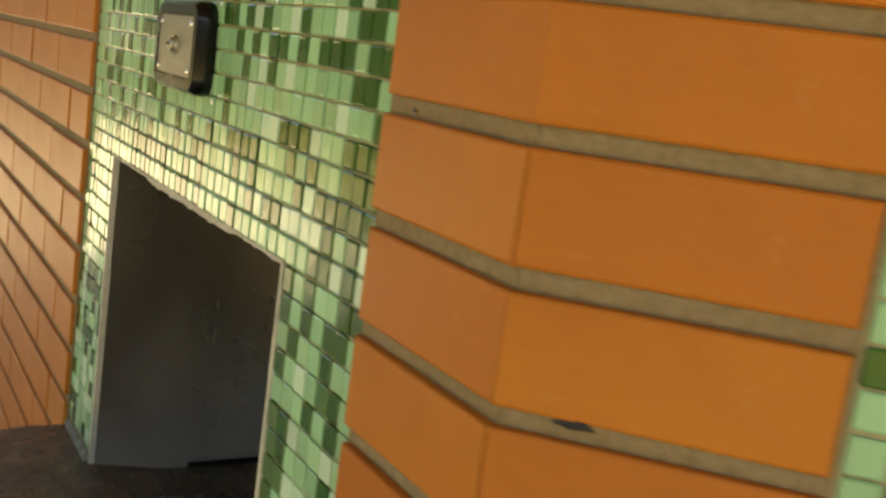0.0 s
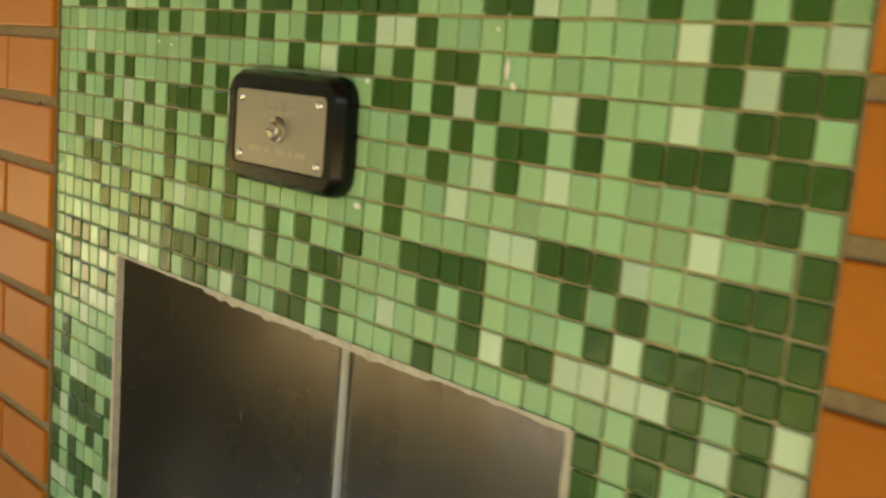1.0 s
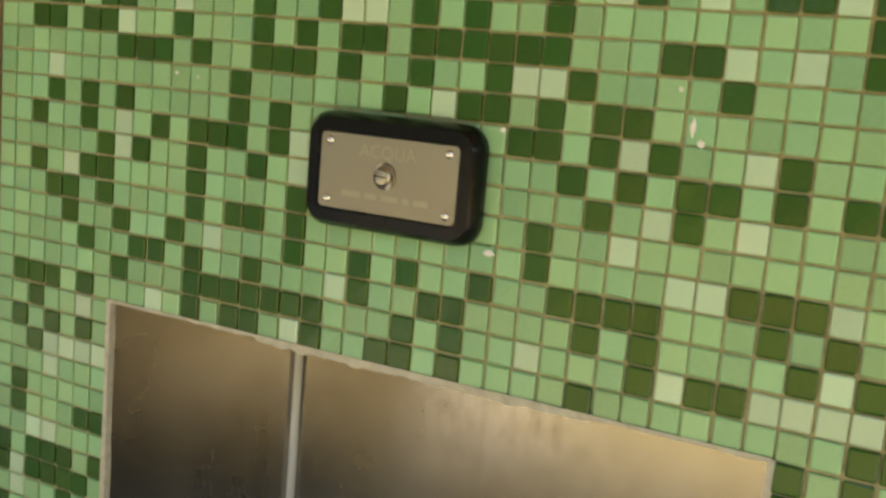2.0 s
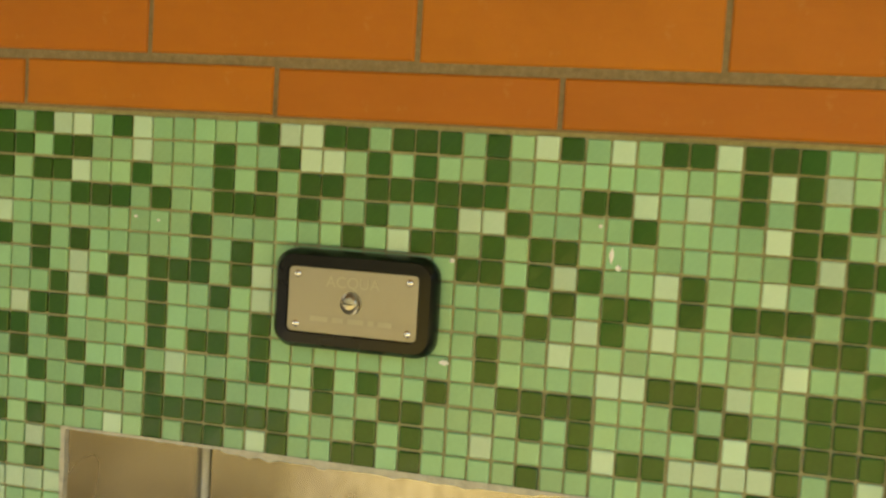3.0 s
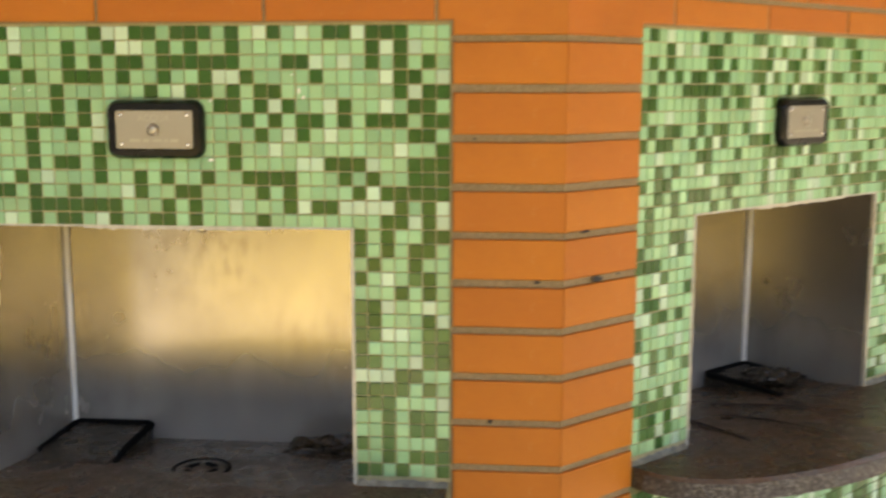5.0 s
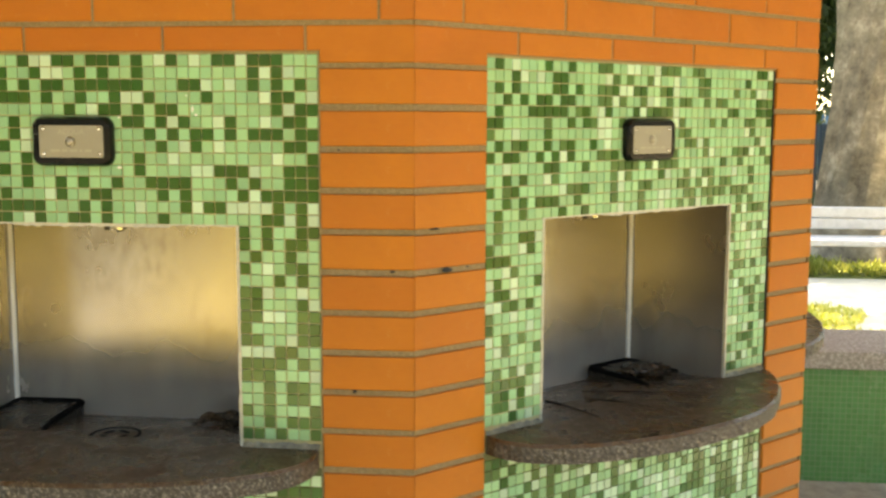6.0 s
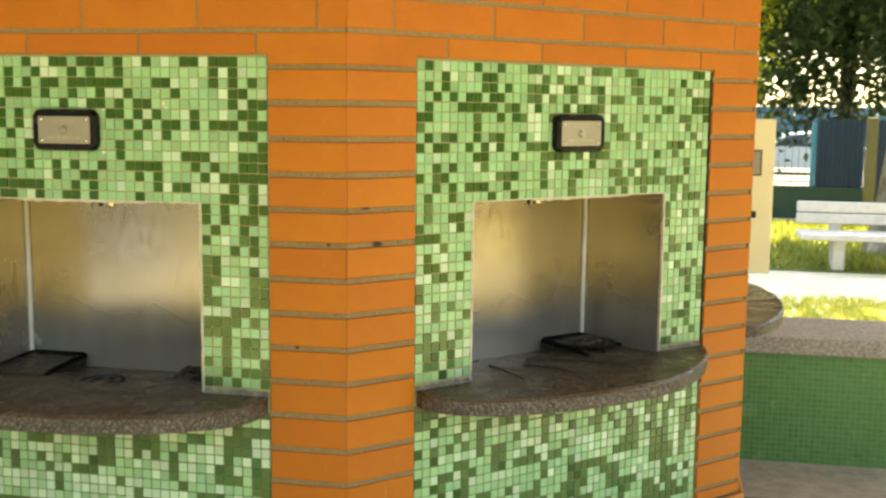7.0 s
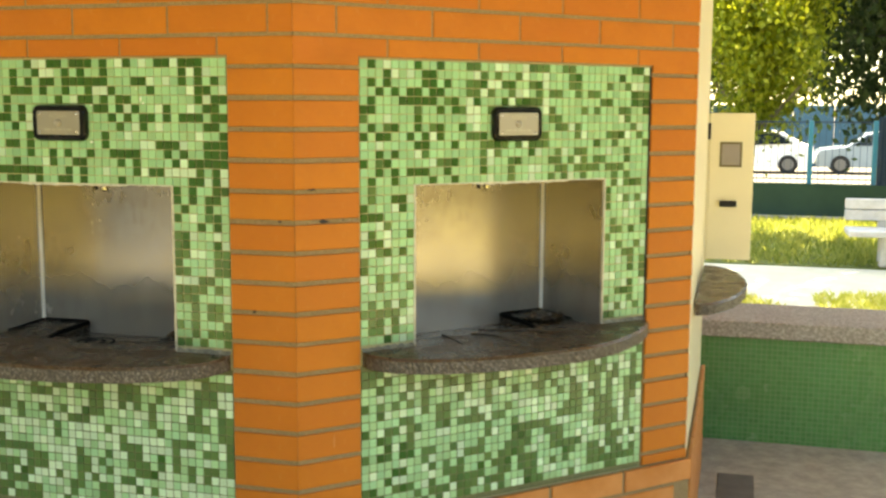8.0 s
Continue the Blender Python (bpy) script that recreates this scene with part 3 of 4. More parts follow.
def garden_grass(x0, x1, y0, y1, blades, high, ragged, material, label, seed):
    """Short blades; the far edge of a strip may be ragged."""
    rng = random.Random(seed)
    bm = bmesh.new()
    while len(bm.faces) < blades:
        x, y = rng.uniform(x0, x1), rng.uniform(y0, y1)
        patch = noise.noise((x * 0.9, y * 1.4, seed))
        if ragged and (x - x0) / (x1 - x0) > 0.55 + 0.6 * patch:
            continue
        h, a, w = rng.uniform(0.03, high) * (1 + 0.5 * patch), rng.uniform(0, math.pi), rng.uniform(0.008, 0.02)
        d = Vector((math.cos(a) * w, math.sin(a) * w, 0))
        t = Vector((rng.uniform(-0.05, 0.05), rng.uniform(-0.05, 0.05), h))
        b0 = Vector((x, y, 0.0 if ragged else 0.010))
        bm.faces.new([bm.verts.new(b0 - d), bm.verts.new(b0 + d), bm.verts.new(b0 + t)])
    tagged(new("grass", mesh_of("grass", bm, material)), label, "grass", kind="stuff")


garden_grass(8.05, 12.4, -5.0, -0.3, 14000, 0.10, False, GRASS_BLADE, "short sunlit grass on the lawn", 3)
garden_grass(4.6, 7.2, -6.0, 0.2, 11000, 0.055, True, YELLOW_GRASS, "thin yellow grass in the sandy ground", 5)


def dark_surround():
    """Unseen dark foliage added round the square to darken reflections, open towards the street."""
    rng = random.Random(9)
    bm = bmesh.new()
    for i in range(9000):
        a = radians(rng.uniform(22, 335))
        r = 15 + rng.gauss(0, 1.1) + 1.5 * math.sin(a * 7)
        h = 4.2 + 1.6 * noise.noise((math.cos(a) * 4, math.sin(a) * 4, 0))
        p = Vector((1.4 + r * math.cos(a), 0.4 + r * math.sin(a), rng.uniform(0.15, h)))
        q = Euler((rng.uniform(0, 6.3), rng.uniform(0, 6.3), rng.uniform(0, 6.3))).to_matrix()
        t = rng.uniform(0.25, 0.6)
        bm.faces.new([bm.verts.new(p + q @ Vector(o)) for o in ((-t, 0, 0), (0, -t * 0.5, 0), (t, 0, 0), (0, t * 0.5, 0))])
    tagged(new("hedge", mesh_of("hedge", bm, LEAF_DARK)), "unseen ring of dark foliage added to darken reflections", "hedge", kind="stuff")


dark_surround()


def bench_wall():
    thing = empty("bench_wall", Matrix.Translation((0, 0, 0)), "low green mosaic bench wall with granite coping", "bench wall")
    part("wall", boxes((2.39, 2.80, -7.0, -0.72, 0.0, 0.458)), MOSAIC_SMALL, thing)
    y = -7.0
    while y < -0.8:
        y2 = min(y + 1.57, -0.72)
        part("coping", bevelled(boxes((2.365, 2.83, y + 0.002, y2 - 0.002, 0.458, 0.528)), 0.006), BENCH_STONE, thing, "rough grey granite slab")
        y += 1.57


bench_wall()


def garden_bench():
    thing = empty("garden_bench", Matrix.Translation((8.15, -2.43, 0.012)), "white concrete garden bench on the lawn edge", "bench")
    part("seat", bevelled(boxes((-0.24, 0.20, -1.75, 0.34, 0.285, 0.340)), 0.012), CONCRETE, thing)
    for z in (0.40, 0.504):
        part("backrest", bevelled(boxes((0.16, 0.24, -1.75, 0.34, z, z + 0.096)), 0.010), CONCRETE, thing)
    for y in (0.0, -1.43):
        part("leg", bevelled(boxes((-0.12, 0.10, y - 0.055, y + 0.055, 0.0, 0.285)), 0.02), CONCRETE, thing)
        part("support", bevelled(boxes((0.19, 0.25, y - 0.05, y + 0.05, 0.25, 0.55)), 0.01), CONCRETE, thing)


garden_bench()


def garden_wall():
    thing = empty("garden_fence", Matrix.Translation((12.6, 0, 0)), "blue railing fence on a dark green low wall", "fence")
    part("low_wall", boxes((-0.10, 0.10, -14, 8, 0.0, 0.475)), GREEN_WALL, thing)
    part("kerb", bevelled(boxes((-0.22, -0.10, -14, 8, 0.0, 0.06)), 0.01), PAVING, thing, "grey kerb")
    y = -2.01 + 0.79 * 5
    while y > -2.9:
        part("post", bevelled(boxes((-0.03, 0.03, y - 0.03, y + 0.03, 0.475, 1.30)), 0.006), TEAL, thing, "teal blue post")
        y -= 0.79
    part("rail", boxes((-0.008, 0.008, -2.8, 2, 1.27, 1.29)), BLUE, thing)
    part("rail", boxes((-0.008, 0.008, -2.8, 2, 0.53, 0.545)), BLUE, thing)
    bar = mesh_of("bar", boxes((-0.003, 0.003, -0.003, 0.003, 0.475, 1.28)), BLUE)
    y = 2.9
    while y > -2.75:
        ob = new("bar", bar)
        ob.parent = thing
        ob.location = (0, y, 0)
        y -= 0.085
    for i in range(9):
        y0 = -2.83 - 0.30 * i
        plan = [(-0.035, y0), (-0.050, y0)]
        for j in range(5):
            a = y0 - 0.016 - 0.058 * j
            plan += [(-0.050, a), (-0.066, a - 0.005), (-0.066, a - 0.017), (-0.050, a - 0.022)]
        plan += [(-0.050, y0 - 0.292), (-0.035, y0 - 0.292)]
        part("panel", prism(plan, 0.10, 1.35), BLUE, thing, "dark blue ribbed sheet panel")


garden_wall()

def far_fence():
    thing = empty("street_fence", Matrix.Translation((41, 0, -0.62)), "blue sheet fence across the street, green sheets standing in for vegetation", "fence")
    for i in range(14):
        # The first six panels are green stand-ins for vegetation, added in the fence line.
        part("panel", bevelled(boxes((-0.03, 0.03, 6.0 - 1.5 * i, 7.48 - 1.5 * i, 0.0, 2.3)), 0.01), FENCE_BLUE if i > 5 else GREEN_WALL, thing, "" if i > 5 else "dark green sheet standing in for vegetation")


far_fence()
yellow = new("fence_post", mesh_of("fence_post", bevelled(boxes((11.9, 12.0, -3.45, -3.33, 0, 1.38)), 0.01), POST_WOOD))
tagged(yellow, "weathered yellowish post beside the big trunk", "post")


def parked_car(name, paint, m, label):
    thing = empty(name, m, label, "car", "parked cars")
    prof = [(-2.1, 0.30), (-2.12, 0.62), (-1.95, 0.82), (-1.15, 0.92), (-0.55, 1.34), (0.25, 1.44), (1.05, 1.40), (1.75, 1.02), (2.08, 0.92), (2.12, 0.40), (2.0, 0.26), (-1.95, 0.26)]
    bm = bmesh.new()
    rows = []
    for yy, k in ((-0.84, 0.0), (-0.80, 1.0), (0.80, 1.0), (0.84, 0.0)):
        rows.append([bm.verts.new((x * (1 - 0.01 * (1 - k)), yy * (1 - 0.16 * max(0, z - 0.9) / 0.5), z - 0.03 * (1 - k))) for x, z in prof])
    n = len(prof)
    for a, c in zip(rows, rows[1:]):
        for i in range(n):
            bm.faces.new((a[i], a[(i + 1) % n], c[(i + 1) % n], c[i]))
    bm.faces.new(rows[0])
    bm.faces.new(rows[-1][::-1])
    bmesh.ops.recalc_face_normals(bm, faces=bm.faces)
    part("body", bm, paint, thing, "", True)
    for s in (-1, 1):
        for pane in (((-0.95, 0.95), (-0.50, 1.27), (0.18, 1.36), (0.18, 0.95)), ((0.24, 0.95), (0.24, 1.36), (0.98, 1.33), (1.45, 1.0))):
            bm = bmesh.new()
            bm.faces.new([bm.verts.new((x, s * (0.845 * (1 - 0.16 * max(0, z - 0.9) / 0.5)), z)) for x, z in pane])
            part("side_window", bm, CAR_GLASS, thing, "dark side window")
        for x in (-1.32, 1.30):
            bm = bmesh.new()
            tube(bm, [(x, s * 0.66, 0.31), (x, s * 0.86, 0.31)], 0.31, 24)
            w = part("wheel", bm, TYRE, thing, "black tyre", True)
            bm = bmesh.new()
            tube(bm, [(x, s * 0.85, 0.31), (x, s * 0.868, 0.31)], 0.19, 18)
            part("rim", bm, WHEEL_RIM, w, "grey wheel rim", True)
    bm = bmesh.new()
    bm.faces.new([bm.verts.new(v) for v in ((-1.13, -0.66, 0.945), (-1.13, 0.66, 0.945), (-0.58, 0.58, 1.335), (-0.58, -0.58, 1.335))])
    part("windscreen", bm, CAR_GLASS, thing, "dark windscreen")


parked_car("parked_car", CAR_WHITE, pose(36, -1.36, -0.62, 0, 0, -90), "white hatchback parked beyond the fence")
parked_car("parked_car", CAR_SILVER, pose(36.3, -5.65, -0.62, 0, 0, -90), "silver blue car parked beyond the fence")


def tree(name, m, label, trunk_r, height, crown, leaves, leaf_mat, bark, seed, leaf_size=0.12):
    rng = random.Random(seed)
    thing = empty(name, m, label, "tree", "trees")
    bm = bmesh.new()
    pts = [(0, 0, -0.05), (0.02, 0.01, 0.35), (0.03, 0.0, height * 0.4), (0.0, 0.05, height * 0.75), (0.05, 0.0, height)]
    tube(bm, pts, [trunk_r * 1.3, trunk_r, trunk_r * 0.85, trunk_r * 0.55, trunk_r * 0.2], 14)
    part("trunk", bm, bark, thing, "", True)
    cx, cy, cz, rx, ry, rz = crown
    for i in range(6):
        a = i * 1.05 + rng.uniform(-0.3, 0.3)
        h = height * rng.uniform(0.35, 0.7)
        bm = bmesh.new()
        tube(bm, [(0.02, 0, h), (math.cos(a) * rx * 0.35, math.sin(a) * ry * 0.35, h + 0.35), (math.cos(a) * rx * 0.8, math.sin(a) * ry * 0.8, h + 0.9)], [trunk_r * 0.4, trunk_r * 0.25, trunk_r * 0.08], 7)
        part("limb", bm, bark, thing, "", True)
    clumps = []
    while len(clumps) < 90:
        v = Vector((rng.uniform(-1, 1), rng.uniform(-1, 1), rng.uniform(-1, 1)))
        if 0.35 < v.length < 1.05:
            clumps.append((v, rng.uniform(0.16, 0.34)))
    bm = bmesh.new()
    for i in range(leaves):
        c, r = clumps[rng.randrange(len(clumps))]
        p = c + Vector((rng.gauss(0, 1), rng.gauss(0, 1), rng.gauss(0, 1))) * r * 0.55
        p = Vector((cx + p.x * rx, cy + p.y * ry, cz + p.z * rz))
        q = Euler((rng.uniform(0, 6.3), rng.uniform(0, 6.3), rng.uniform(0, 6.3))).to_matrix()
        s = leaf_size * rng.uniform(0.5, 1.2)
        bm.faces.new([bm.verts.new(p + q @ Vector(o)) for o in ((-s, 0, 0), (0, -s * 0.55, s * 0.1), (s, 0, 0), (0, s * 0.55, s * 0.1))])
    part("crown", bm, leaf_mat, thing, "uneven leafy crown")


tree("tree", Matrix.Translation((14.4, -1.25, -0.62)), "leafy bright green tree beyond the fence", 0.13, 4.6, (0, 0, 3.95, 1.35, 1.35, 1.95), 44000, LEAF_BRIGHT, BARK, 1, 0.055)
tree("tree", Matrix.Translation((17.0, -3.90, -0.62)), "dark dense tree behind the blue fence", 0.13, 8.0, (0, -0.4, 6.35, 2.6, 2.7, 4.1), 60000, LEAF_DEEP, DARK_BARK, 2, 0.095)
tree("tree", Matrix.Translation((23.0, -4.9, -0.62)), "dark tree over the street", 0.25, 9.0, (0, 3.1, 7.2, 3.0, 5.0, 4.3), 40000, LEAF_DEEP, DARK_BARK, 7, 0.13)
tree("tree", Matrix.Translation((9.45, -3.46, 0)), "big mottled pale trunk standing on the lawn", 0.48, 9.0, (0, 0, 8.2, 3.2, 3.2, 2.0), 9000, LEAF_DARK, BARK, 3, 0.16)

# Two unseen trees added to shade the ground that the niche steel mirrors.
tree("tree", Matrix.Translation((-5.0, 4.2, 0)), "unseen dark tree added to shade the meadow", 0.22, 5.5, (0, 0, 4.6, 2.9, 2.6, 1.6), 7000, LEAF_DARK, DARK_BARK, 11, 0.26)
tree("tree", Matrix.Translation((3.6, -8.2, 0)), "unseen dark tree added to shade the square", 0.22, 5.5, (0, 0, 4.6, 2.6, 2.6, 1.6), 7000, LEAF_DARK, DARK_BARK, 12, 0.26)


# ---- the open steel door on the south face ----
def service_door():
    thing = empty("service_door", Matrix.Translation((1.93, -1.010, 0)), "open steel cabinet door with a small window", "cabinet door")
    leaf = part("leaf", bevelled(boxes((0.0, 0.018, -0.168, -0.006, 0.846, 1.398)), 0.003), DOOR_STEEL, thing)
    part("frame_strip", bevelled(boxes((0.002, 0.03, -0.006, 0.004, 0.842, 1.392)), 0.002), DOOR_STEEL, thing)
    w = part("window_frame", boxes((-0.004, 0.0, -0.125, -0.045, 1.197, 1.290)), POST_WOOD, leaf, "brown window frame")
    part("pane", boxes((-0.006, -0.004, -0.118, -0.052, 1.204, 1.283)), DARK_WINDOW, leaf, "smoky pane")
    part("latch", bevelled(boxes((-0.016, 0.0, -0.112, -0.050, 1.048, 1.070)), 0.003), BLACK, leaf, "black latch")
    bm = bmesh.new()
    tube(bm, [(-0.002, -0.002, 1.30), (-0.002, -0.002, 1.36)], 0.008, 10)
    part("hinge", bm, BLACK, thing, "dark hinge", True)


service_door()


# ---- small things on the shelves ----
def soap_tray(m, y0, y1, label, x0=0.070):
    thing = empty("soap_tray", m, label, "tray", "soap trays")
    z = shelf_z(0.2)
    part("base", bevelled(boxes((x0, DEPTH - 0.004, min(y0, y1), max(y0, y1), z - 0.012, z + 0.019)), 0.005), WET_DARK, thing)
    bm = bmesh.new()
    d = 1 if y1 > y0 else -1
    zr = z + 0.019
    tube(bm, [(x0 + 0.055, y0, zr), (DEPTH - 0.016, y0, zr), (DEPTH - 0.009, y0 + d * 0.006, zr), (DEPTH - 0.009, y1 - d * 0.008, zr), (DEPTH - 0.016, y1, zr), (x0 + 0.06, y1 + d * 0.003, zr), (x0 + 0.015, y1 + d * 0.007, zr - 0.004)], [0.004, 0.006, 0.0065, 0.0065, 0.0065, 0.006, 0.004], 8)
    part("rim", bm, SLOT, thing, "black rubber rim", True)


soap_tray(face(0), NY1 - 0.012, NY1 - 0.152, "dark wet stone tray with black rim on the shelf")
soap_tray(face(1), NY0 + 0.012, NY0 + 0.150, "dark wet stone tray with black rim on the shelf")
for x0, y0, x1, y1 in ((0.150, 0.556, -0.055, 0.612), (0.090, 0.501, -0.103, 0.473), (0.160, 0.435, -0.083, 0.325)):
    bm = bmesh.new()
    tube(bm, [(x0, y0, shelf_z(x0) + 0.003), ((x0 + x1) / 2, (y0 + y1) / 2 + 0.004, shelf_z((x0 + x1) / 2) + 0.0035), (x1, y1, shelf_z(x1) + 0.002)], [0.0024, 0.0022, 0.0012], 6)
    tw = new("twig", smooth(mesh_of("twig", bm, TWIG)))
    tw.matrix_world = face(1)
    tagged(tw, "thin wet brown twig lying on the shelf", "twig", "twigs")


def debris(m, cx, cy, rx, ry, h, seed, lift, label):
    """A low lumpy heap of sodden leaves."""
    bm = bmesh.new()
    bmesh.ops.create_icosphere(bm, subdivisions=4, radius=1.0)
    for v in bm.verts:
        f = 1 + 0.45 * noise.noise(v.co * 2.2 + Vector((seed, 0, 0))) + 0.22 * noise.noise(v.co * 6 + Vector((0, seed, 0)))
        v.co = Vector((v.co.x * rx * f, v.co.y * ry * f, max(-0.002, v.co.z * h * f)))
    ob = new("leaf_litter", smooth(mesh_of("leaf_litter", bm, WET_DARK), 50))
    ob.matrix_world = m @ Matrix.Translation((cx, cy, shelf_z(cx) + lift))
    tagged(ob, label, "leaf litter")


debris(face(1), 0.165, NY0 + 0.075, 0.050, 0.055, 0.018, 4, 0.017, "dark sodden heap of leaves on the stone tray")
debris(face(0), 0.225, NY0 + 0.080, 0.042, 0.076, 0.029, 9, -0.004, "dark sodden heap in the corner of the niche")

# ---- mosaic tiles ----
# the west panel's upper courses from the right edge to the left: columns of dark tiles and of pale tiles
DARK = {0: "4 5 6 8 9 13 16 18 19 20 22 23 26 33 37 39 40", 1: "4 6 16 19 21 25 28 35 36 38 39", 2: "2 4 6 11 12 16 17 18 19 20 21 23 24 26 28 32 36 37 39 40",
        3: "3 4 10 15 18 21 24 26 27 28 31 33 34 35", 4: "1 2 4 13 14 16 18 19 22 29", 5: "2 3 8 12 14 16 17 27 29 35 37 39", 6: "1 2 4 5 6 8 10 11 13 15 27 29 30 31 33 37 40",
        7: "2 3 11 14 28 31 34 36", 8: "1 16 26 31 36 37 40", 9: "1 2 3 7 8 9 16 26 28 29 31 36 38 39", 10: "1 2 3 6 8 12 13 14 15 18 21 23 26 32 35 38",
        11: "1 2 3 4 5 7 12 14 19 20 23 28 31 33 34 37", 12: "2 4 9 10 12 19 21 25 26 27 28 29 30 31 35", 13: "2 4 5 14 19 21 22 25 28 29 31 37 39 40 41"}
PALE = {0: "7 11 14 24 25 32 35 36", 1: "3 5 23 24 32", 2: "8 10 35", 3: "1 5 16 17", 4: "3 20 39", 5: "5 9 13", 6: "26 35", 7: "9 12 26 35", 8: "4 13 38", 9: "6 10 11", 10: "30", 11: "6 24",
        12: "1 5 6 7 8 11 16", 13: "1 3 26 33"}
DARK = {r: {int(c) for c in s.split()} for r, s in DARK.items()}
PALE = {r: {int(c) for c in s.split()} for r, s in PALE.items()}


def tile_mesh(bm, y, z, w, h, mat, rng):
    """One glass tile at its centre, with a small chamfer, proud of the grout."""
    j = rng.uniform(-0.0005, 0.0005)
    x0, x1, x2 = 0.003, 0.0006 + j, j
    c = 0.0011
    k = 0.0022

    def ring(d):
        a, b, q = w / 2 - d, h / 2 - d, k * 0.5
        return [(y + u, z + v) for u, v in ((-a + q, -b), (a - q, -b), (a, -b + q), (a, b - q), (a - q, b), (-a + q, b), (-a, b - q), (-a, -b + q))]

    tl = [rng.uniform(-0.00018, 0.00018) for _ in range(4)]
    a = [bm.verts.new((x0, *p)) for p in ring(0)]
    b = [bm.verts.new((x1, *p)) for p in ring(0)]
    d = [bm.verts.new((x2 + tl[(i // 2) % 4], *p)) for i, p in enumerate(ring(c))]
    fs = []
    for r, s_ in ((a, b), (b, d)):
        for i in range(8):
            fs.append(bm.faces.new((r[i], r[(i + 1) % 8], s_[(i + 1) % 8], s_[i])))
    fs.append(bm.faces.new(d))
    for f in fs:
        f.material_index = mat
        f.normal_update()


# the southwest panel, from its left edge to the right: columns of dark tiles, course by course
SW_DARK = """2 8 11 15 16 24 25 26 29 30 40 41; 4 9 10 17 19 22 30 31 38 42; 2 4 9 10 12 15 16 17 20 21 24 25 30 31 36 39
3 5 7 8 10 11 15 16 18 21 25 27 28 31 33 34 40 41 42; 2 6 7 8 9 10 12 13 16 20 22 23 24 25 35 36 40 41 42
1 2 8 11 13 14 18 27 32 34 38 39 42; 1 8 27 28 39; 2 4 5 8 10 11 14 28 29 31 40; 1 3 4 7 9 11 15 16 17 25 26 31 36 37 38 41
8 9 13 17 18 19 20 22 24 25 26 34 37 42; 3 5 9 17 19 24 28 31 32 39; 1 3 4 11 12 13 17 21 22 27 28 30 32 34 35 39
3 5 7 8 9 12 17 21 28 29 31 32 33 34 36 37 38; 2 5 10 13 21 27 29 32 37 39
2 37 39 40 41; 2 5 6 36; 1 6 36 39 41; 1 2 3 36; 4 42; 2 7 37 42; 2 3 37 38 40; 3 4 6 36; 1 38 41; 1 39 40; 3 5 40 42; 3 7 40 42
42; 2 4 6 40; 1 2 3 4 5 38 39 40; 2 3 5 36 40; 2 3 5 38 41; 4 36 37; 2 3 4 5"""
SW_PALE = """4 19 20 23; 5 7 16; 19 26; 17 22 23; 15 21 26; 16 26; 4 15 16; 14 30; 10 26; 3 23; 8 18 25; 10 31; 24 25; 24 30; 38; 7; 5 38; 40; 3; 1 4; 4; 1 2; 4; 6; 1; 2; 37; 5; 7; 6 7; 4; 6; 7"""
SW_DARK = [{int(c) for c in row.split()} for row in SW_DARK.replace("\n", ";").split(";")]
SW_PALE = [{int(c) for c in row.split()} for row in SW_PALE.split(";")]
# the west panel beside the niche, its seven columns next to the pillar, from the niche outwards
W_SIDE_DARK = [{int(c) for c in row} for row in "1367 1356 25 156 46 12 126 1267 167 1267 45 12346 123 356 356 137 3567 1247 -".replace("-", "").split(" ")]
W_SIDE_PALE = [{int(c) for c in row} for row in "- - - 3 - 36 7 34 - 5 123 - 7 - - - - - -".replace("-", "").split(" ")]
# and its seven columns on the other side of the niche, from the outer edge inwards
W_LEFT_DARK = [{int(c) for c in row} for row in "3 246 3 - 2 267 - 13457 13456 57 137 1345 46 - 16 - 12 25 2".replace("-", "").split(" ")]
W_LEFT_PALE = [{int(c) for c in row} for row in "6 - 4567 4 - - 34 - 2 2 - 6 12 46 4 256 - 6 -".replace("-", "").split(" ")]
# the southwest apron's first twenty columns under the shelf: x a dark tile
SW_APRON = """xxx...x......xxxxx.x xx.x..x....x..x..... ..x...x.xx.xx.x..xx. .....x..x.....x..x.x x.x.x.x.x....x...x.. ..x.....x.xx.....x..
.....xx...xx...x.... x..xx.xx..xx.xxxx.xx ..xx..x..........x.. ...x.xx..........x.. x.xx.xx.xx..x...x... ........x.....xxx... ....xx...x.x.x...x.x
...x.......xxx..x.xx xx..xxx..x..xxxxx..x .xx....x.xxx.xxx.xxx ..x.xx..x.x..xx..x.x""".split()
APRON_TOP = 35


def apron_dark(k, rows, rng):
    """Dark tiles of an apron in clumps: right and below often follow their neighbours."""
    grid = {}
    for r in range(APRON_TOP, rows):
        for c in range(1, COLS + 1):
            t = rng.random()
            if t < (0.34 if k else 0.24) and (r - 1, c) in grid:
                grid[r, c] = grid[r - 1, c]
            elif t < 0.46 and (r, c - 1) in grid:
                grid[r, c] = grid[r, c - 1]
            else:
                grid[r, c] = rng.random() < (0.47 if k else 0.40)
            if k and c <= 20 and r - APRON_TOP < len(SW_APRON):
                grid[r, c] = SW_APRON[r - APRON_TOP][c - 1] == "x"
    return grid


